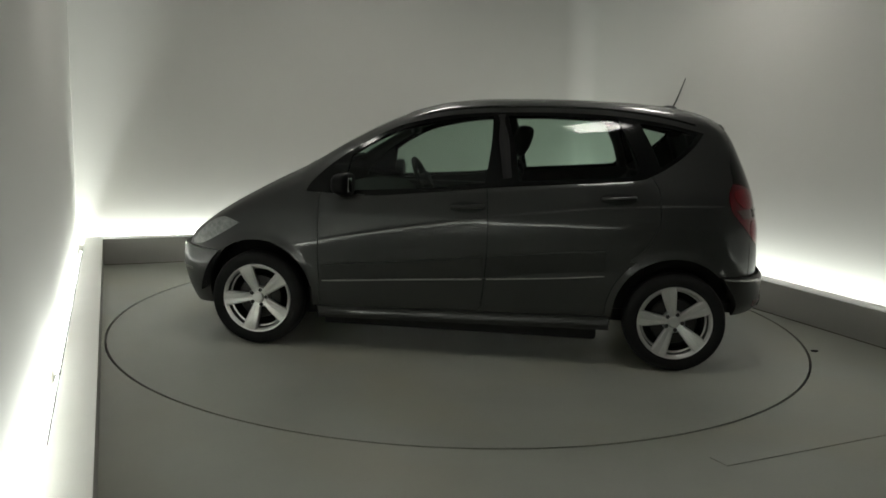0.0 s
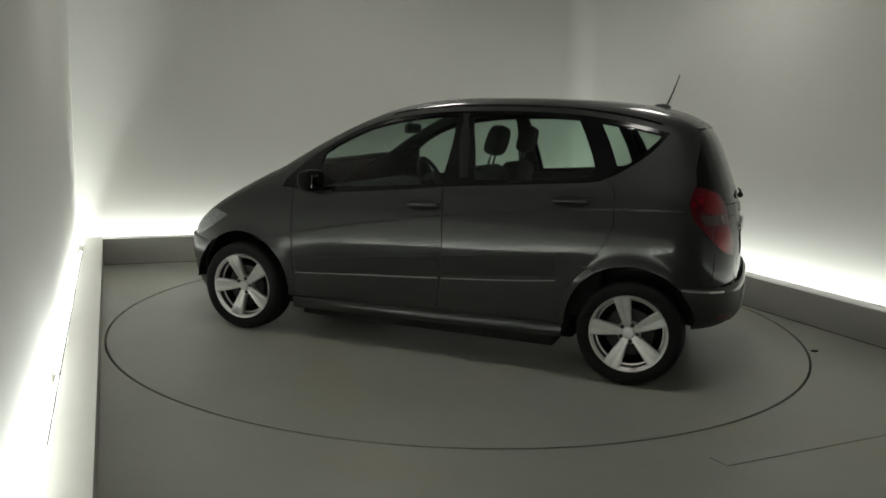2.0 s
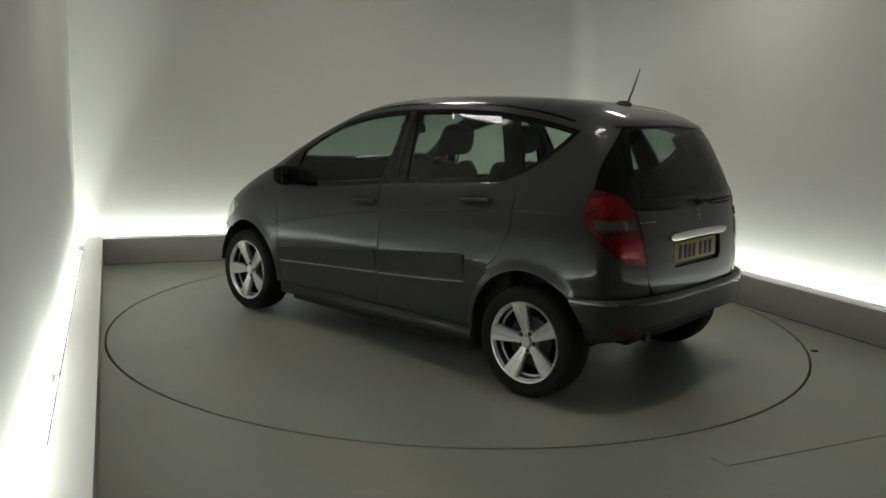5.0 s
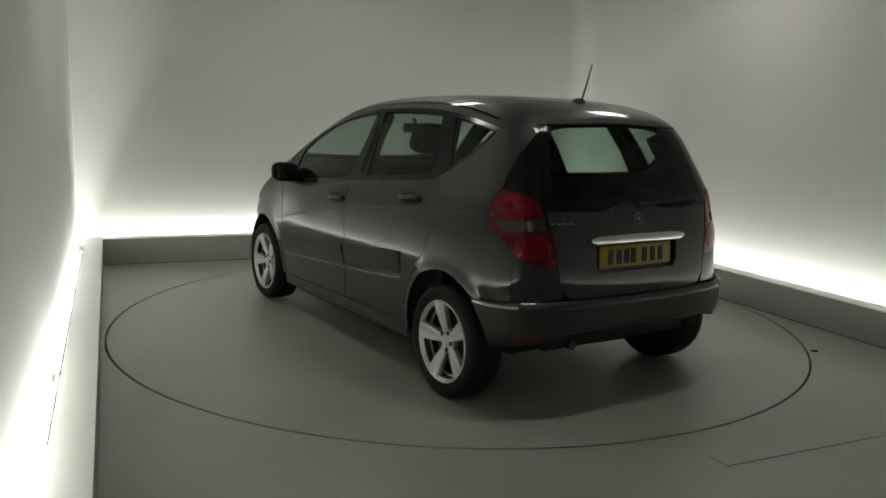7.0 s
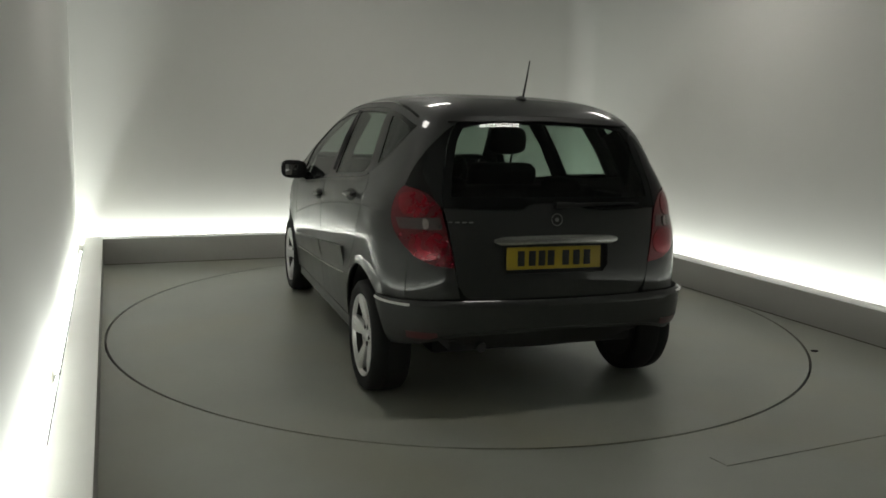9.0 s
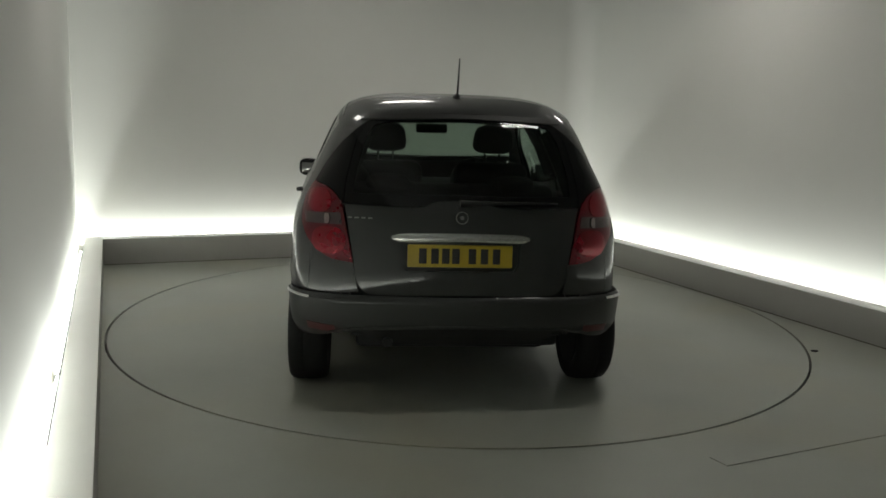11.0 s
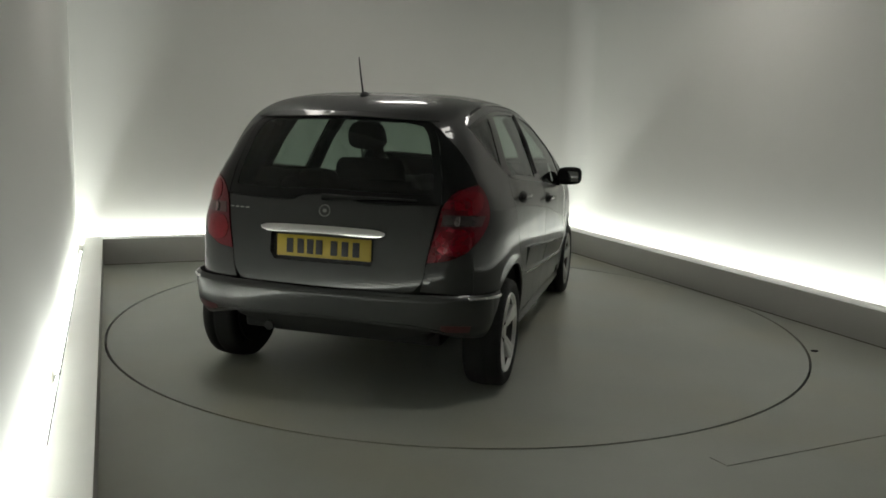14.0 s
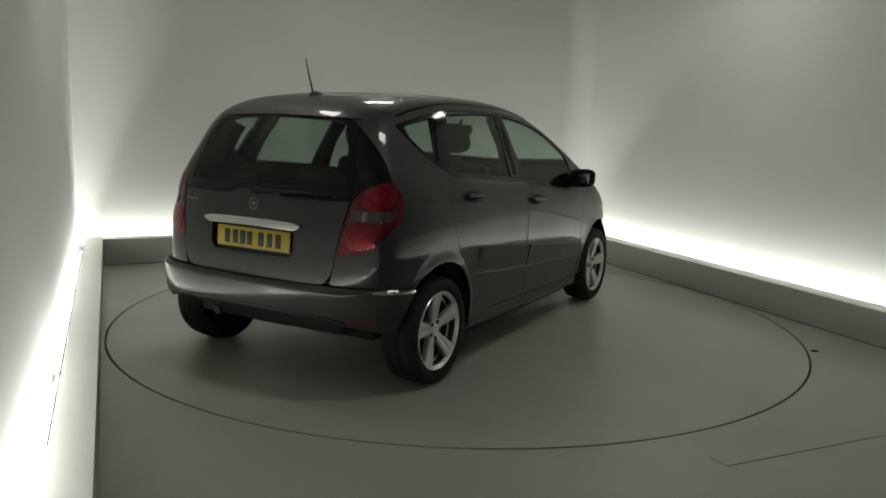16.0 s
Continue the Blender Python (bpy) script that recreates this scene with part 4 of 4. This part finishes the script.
def build_wheel(name_side, x, spin):
    """A wheel with its tyre, five-spoke alloy rim, hub cap and brake; its outside faces +y before the turn to its flank."""
    hub = bmesh.new()
    m = pose(0, 0, 0, -90)
    lathe(hub, [(0.0, 0.03), (0.135, 0.03), (0.14, 0.02), (0.14, 0.005), (0.05, 0.0), (0.05, -0.12), (0.0, -0.12)], m, 40)
    wheel = part("wheel", hub, STEEL, car, "silver five-spoke alloy wheel with black tyre")
    tyre = [(0.205, 0.085), (0.222, 0.093), (0.250, 0.103), (0.276, 0.101), (0.291, 0.087), (0.297, 0.06), (0.299, 0.03), (0.295, 0.026), (0.295, 0.018), (0.299, 0.014), (0.300, 0.0), (0.299, -0.03), (0.297, -0.06), (0.291, -0.087), (0.276, -0.101), (0.250, -0.103), (0.205, -0.085)]
    part("tyre", lathe(bmesh.new(), tyre, m, 72), RUBBER, wheel, "black rubber tyre", 50)
    # added backing disc: stops the rim's inner side catching light
    part("shading_disc", lathe(bmesh.new(), [(0.0, -0.088), (0.207, -0.088), (0.207, -0.098), (0.0, -0.098)], m, 48), DARK, wheel, "dark disc added to keep the wheel's inner side in shade")
    rim = bmesh.new()
    lathe(rim, [(0.214, 0.082), (0.221, 0.090), (0.217, 0.097), (0.208, 0.094), (0.204, 0.084), (0.198, 0.078)], m, 72)
    for k in range(5):
        a0 = k * 72
        rows = []
        for r, half, h, drop in ((0.030, 0.020, 0.062, 0.03), (0.060, 0.0250, 0.067, 0.034), (0.100, 0.0325, 0.077, 0.036), (0.145, 0.0395, 0.087, 0.036), (0.185, 0.0450, 0.093, 0.034), (0.207, 0.0485, 0.094, 0.03)):
            rows.append([(r, -half, h - drop), (r, -half, h - 0.008), (r, -half * 0.74, h), (r, -half * 0.20, h - 0.001), (r, -half * 0.10, h - 0.004), (r, half * 0.10, h - 0.004), (r, half * 0.20, h - 0.001), (r, half * 0.74, h), (r, half, h - 0.008), (r, half, h - drop)])
        verts = [[rim.verts.new(m @ (Matrix.Rotation(radians(a0), 4, "Z") @ Vector(q))) for q in row] for row in rows]
        for r, s in zip(verts, verts[1:]):
            for i in range(9):
                rim.faces.new((r[i], r[i + 1], s[i + 1], s[i]))
    rim_ob = part("rim", rim, ALLOY, wheel, "silver alloy rim with five broad spokes", 30)
    part("barrel", lathe(bmesh.new(), [(0.199, 0.079), (0.193, 0.02), (0.190, -0.08), (0.205, -0.085)], m, 60), BARREL, rim_ob, "inner barrel of the rim, darkened for the shade inside")
    part("inner_lip", lathe(bmesh.new(), [(0.1925, 0.045), (0.184, 0.043), (0.182, 0.037), (0.1915, 0.034)], m, 60), ALLOY, rim_ob, "thin inner ring of the rim")
    part("centre_cap", lathe(bmesh.new(), [(0.0, 0.076), (0.028, 0.075), (0.033, 0.070), (0.036, 0.062), (0.060, 0.066), (0.066, 0.061), (0.068, 0.03)], m, 32), ALLOY, rim_ob)
    for k in range(5):
        a = radians(36 + 72 * k)
        bolt = lathe(bmesh.new(), [(0.0, 0.0685), (0.0125, 0.0685), (0.0135, 0.055)], m @ Matrix.Translation((0.049 * math.cos(a), 0.050 * math.sin(a), 0)), 8)
        part("wheel_bolt", bolt, PLASTIC, rim_ob)
    wheel.matrix_local = pose(x, name_side * 0.775, 0.300, 0, 0, 0 if name_side > 0 else 180) @ pose(0, 0, 0, 0, spin, 0)
    return wheel


for side, x, spin in ((1, 1.284, -68), (1, -1.284, -77), (-1, 1.284, -100), (-1, -1.284, -84)):
    build_wheel(side, x, spin)


def cushion(bm, lo, hi, m, r=0.05):
    return block(bm, lo, hi, m, r, 4)


def headrest(bm, lo, hi, m):
    """Adds a soft pillow-shaped headrest to bm."""
    made = bmesh.ops.create_icosphere(bm, subdivisions=3, radius=1)["verts"]
    for v in made:
        q = [math.copysign(abs(c) ** 0.62, c) for c in v.co]
        v.co = m @ Vector([(lo[i] + hi[i]) / 2 + q[i] * (hi[i] - lo[i]) / 2 * (1 if i != 1 else 1 - 0.10 * q[2]) for i in range(3)])
    return bm


def build_seat(y, x, wide=0.50):
    seat = part("seat", cushion(bmesh.new(), (-0.26, -wide / 2, 0.0), (0.26, wide / 2, 0.16), pose(x, y, 0.44, 0, -6)), FABRIC, car, "dark fabric front seat")
    lean = pose(x - 0.22, y, 0.56, 0, -16)
    part("backrest", cushion(bmesh.new(), (-0.07, -wide / 2, 0.0), (0.07, wide / 2, 0.63), lean, 0.065), FABRIC, seat)
    part("headrest", headrest(bmesh.new(), (-0.055, -0.135, 0.700), (0.055, 0.135, 0.895), lean), FABRIC, seat)
    for s in (-0.05, 0.05):
        part("headrest_post", tube(bmesh.new(), [tuple(lean @ Vector((0, s, 0.60))), tuple(lean @ Vector((0, s, 0.73)))], 0.007, 8), CHROME, seat)


def build_cabin():
    for y in (0.36, -0.36):
        build_seat(y, 0.120)
    bench = part("rear_bench", cushion(bmesh.new(), (-0.25, -0.62, 0.0), (0.25, 0.62, 0.16), pose(-0.72, 0, 0.46, 0, -5)), FABRIC, car, "dark fabric rear bench")
    lean = pose(-0.95, 0, 0.54, 0, -17)
    part("backrest", cushion(bmesh.new(), (-0.06, -0.60, 0.0), (0.06, 0.60, 0.57), lean, 0.055), FABRIC, bench)
    for y in (0.36, -0.36):
        part("headrest", headrest(bmesh.new(), (-0.055, y - 0.125, 0.530), (0.05, y + 0.125, 0.620), lean), FABRIC, bench)
    dash = bmesh.new()
    prof = [(0.98, 0.62), (0.98, 0.96), (0.80, 0.985), (0.62, 0.965), (0.55, 0.92), (0.52, 0.80), (0.58, 0.60)]
    a = [dash.verts.new((x, -0.74, z)) for x, z in prof]
    b = [dash.verts.new((x, 0.74, z)) for x, z in prof]
    for k in range(len(prof)):
        dash.faces.new((a[k], a[(k + 1) % len(prof)], b[(k + 1) % len(prof)], b[k]))
    dash.faces.new(a)
    dash.faces.new(b[::-1])
    part("dashboard", dash, CABIN, car, "black dashboard")
    wheel = bmesh.new()
    tilt = pose(0.42, -0.36, 0.98, 0, -64)
    tube(wheel, [tuple(tilt @ Vector((0.19 * math.cos(a), 0.19 * math.sin(a), 0))) for a in np.linspace(0, math.tau, 33)[:-1]], 0.016, 10, True)
    for a in (0, 180, 90):
        tube(wheel, [tuple(tilt @ Vector((0, 0, 0.02))), tuple(tilt @ Vector((0.185 * math.cos(radians(a)), 0.185 * math.sin(radians(a)), 0)))], 0.02, 8)
    tube(wheel, [tuple(tilt @ Vector((0, 0, -0.02))), tuple(tilt @ Vector((0, 0, 0.05)))], 0.07, 16)
    part("steering_wheel", wheel, CABIN, car, "black steering wheel")
    part("cabin_mirror", block(bmesh.new(), (0.41, -0.12, 1.345), (0.45, 0.12, 1.415), None, 0.02, 3), CABIN, car, "black interior mirror")
    part("mirror_stem", tube(bmesh.new(), [(0.435, 0, 1.40), (0.48, 0, 1.445)], 0.012, 8), CABIN, car)
    part("cabin_floor", block(block(bmesh.new(), (-0.9, -0.74, 0.30), (1.0, 0.74, 0.36), None, 0.01), (-1.72, -0.55, 0.36), (-0.95, 0.55, 0.66), None, 0.02), CABIN, car)
    for s in (1, -1):
        lo = sorted((s * 0.70, s * 0.76))
        part("door_lining", block(block(bmesh.new(), (-1.10, lo[0], 0.34), (0.86, lo[1], 0.97), None, 0.02), (-1.62, sorted((s * 0.60, s * 0.66))[0], 0.40), (-1.08, sorted((s * 0.60, s * 0.66))[1], 1.06), None, 0.02), CABIN, car)
        for pts, r in (([(-0.20, 0.60, 1.47), (-0.23, 0.70, 1.30), (-0.26, 0.78, 1.10)], 0.045), ([(-0.95, 0.59, 1.46), (-1.02, 0.67, 1.30), (-1.07, 0.73, 1.14)], 0.035), ([(-1.42, 0.50, 1.40), (-1.50, 0.58, 1.20), (-1.56, 0.63, 1.04)], 0.068)):
            part("pillar_lining", tube(bmesh.new(), [(x, s * y, z) for x, y, z in pts], r, 10), CABIN, car)
    bm = bmesh.new()
    xs, ys = np.linspace(0.30, -1.38, 24), np.linspace(-0.52, 0.52, 14)
    X, Y = np.meshgrid(xs, ys, indexing="ij")
    Z = top_z(X, Y) - 0.03
    grid = [[bm.verts.new((X[i, j], Y[i, j], Z[i, j])) for j in range(14)] for i in range(24)]
    for i in range(23):
        for j in range(13):
            bm.faces.new((grid[i][j], grid[i][j + 1], grid[i + 1][j + 1], grid[i + 1][j]))
    part("roof_lining", bm, FABRIC, car)


build_cabin()

# ---- movement ----
AXIS = (0.129, -0.200)                        # the turntable's axis in the car's own space


def motions():
    car_rows, table_rows = [], []
    for k in range(33):
        t = k * 0.5
        m = pose(0, 0, 0, 0, 0, 173.95 - 7.0316 * t)
        car_rows.append((t, m @ pose(-AXIS[0], -AXIS[1], 0.0)))
        table_rows.append((t, m))
    walk(car, car_rows)
    walk(turntable, table_rows)


motions()
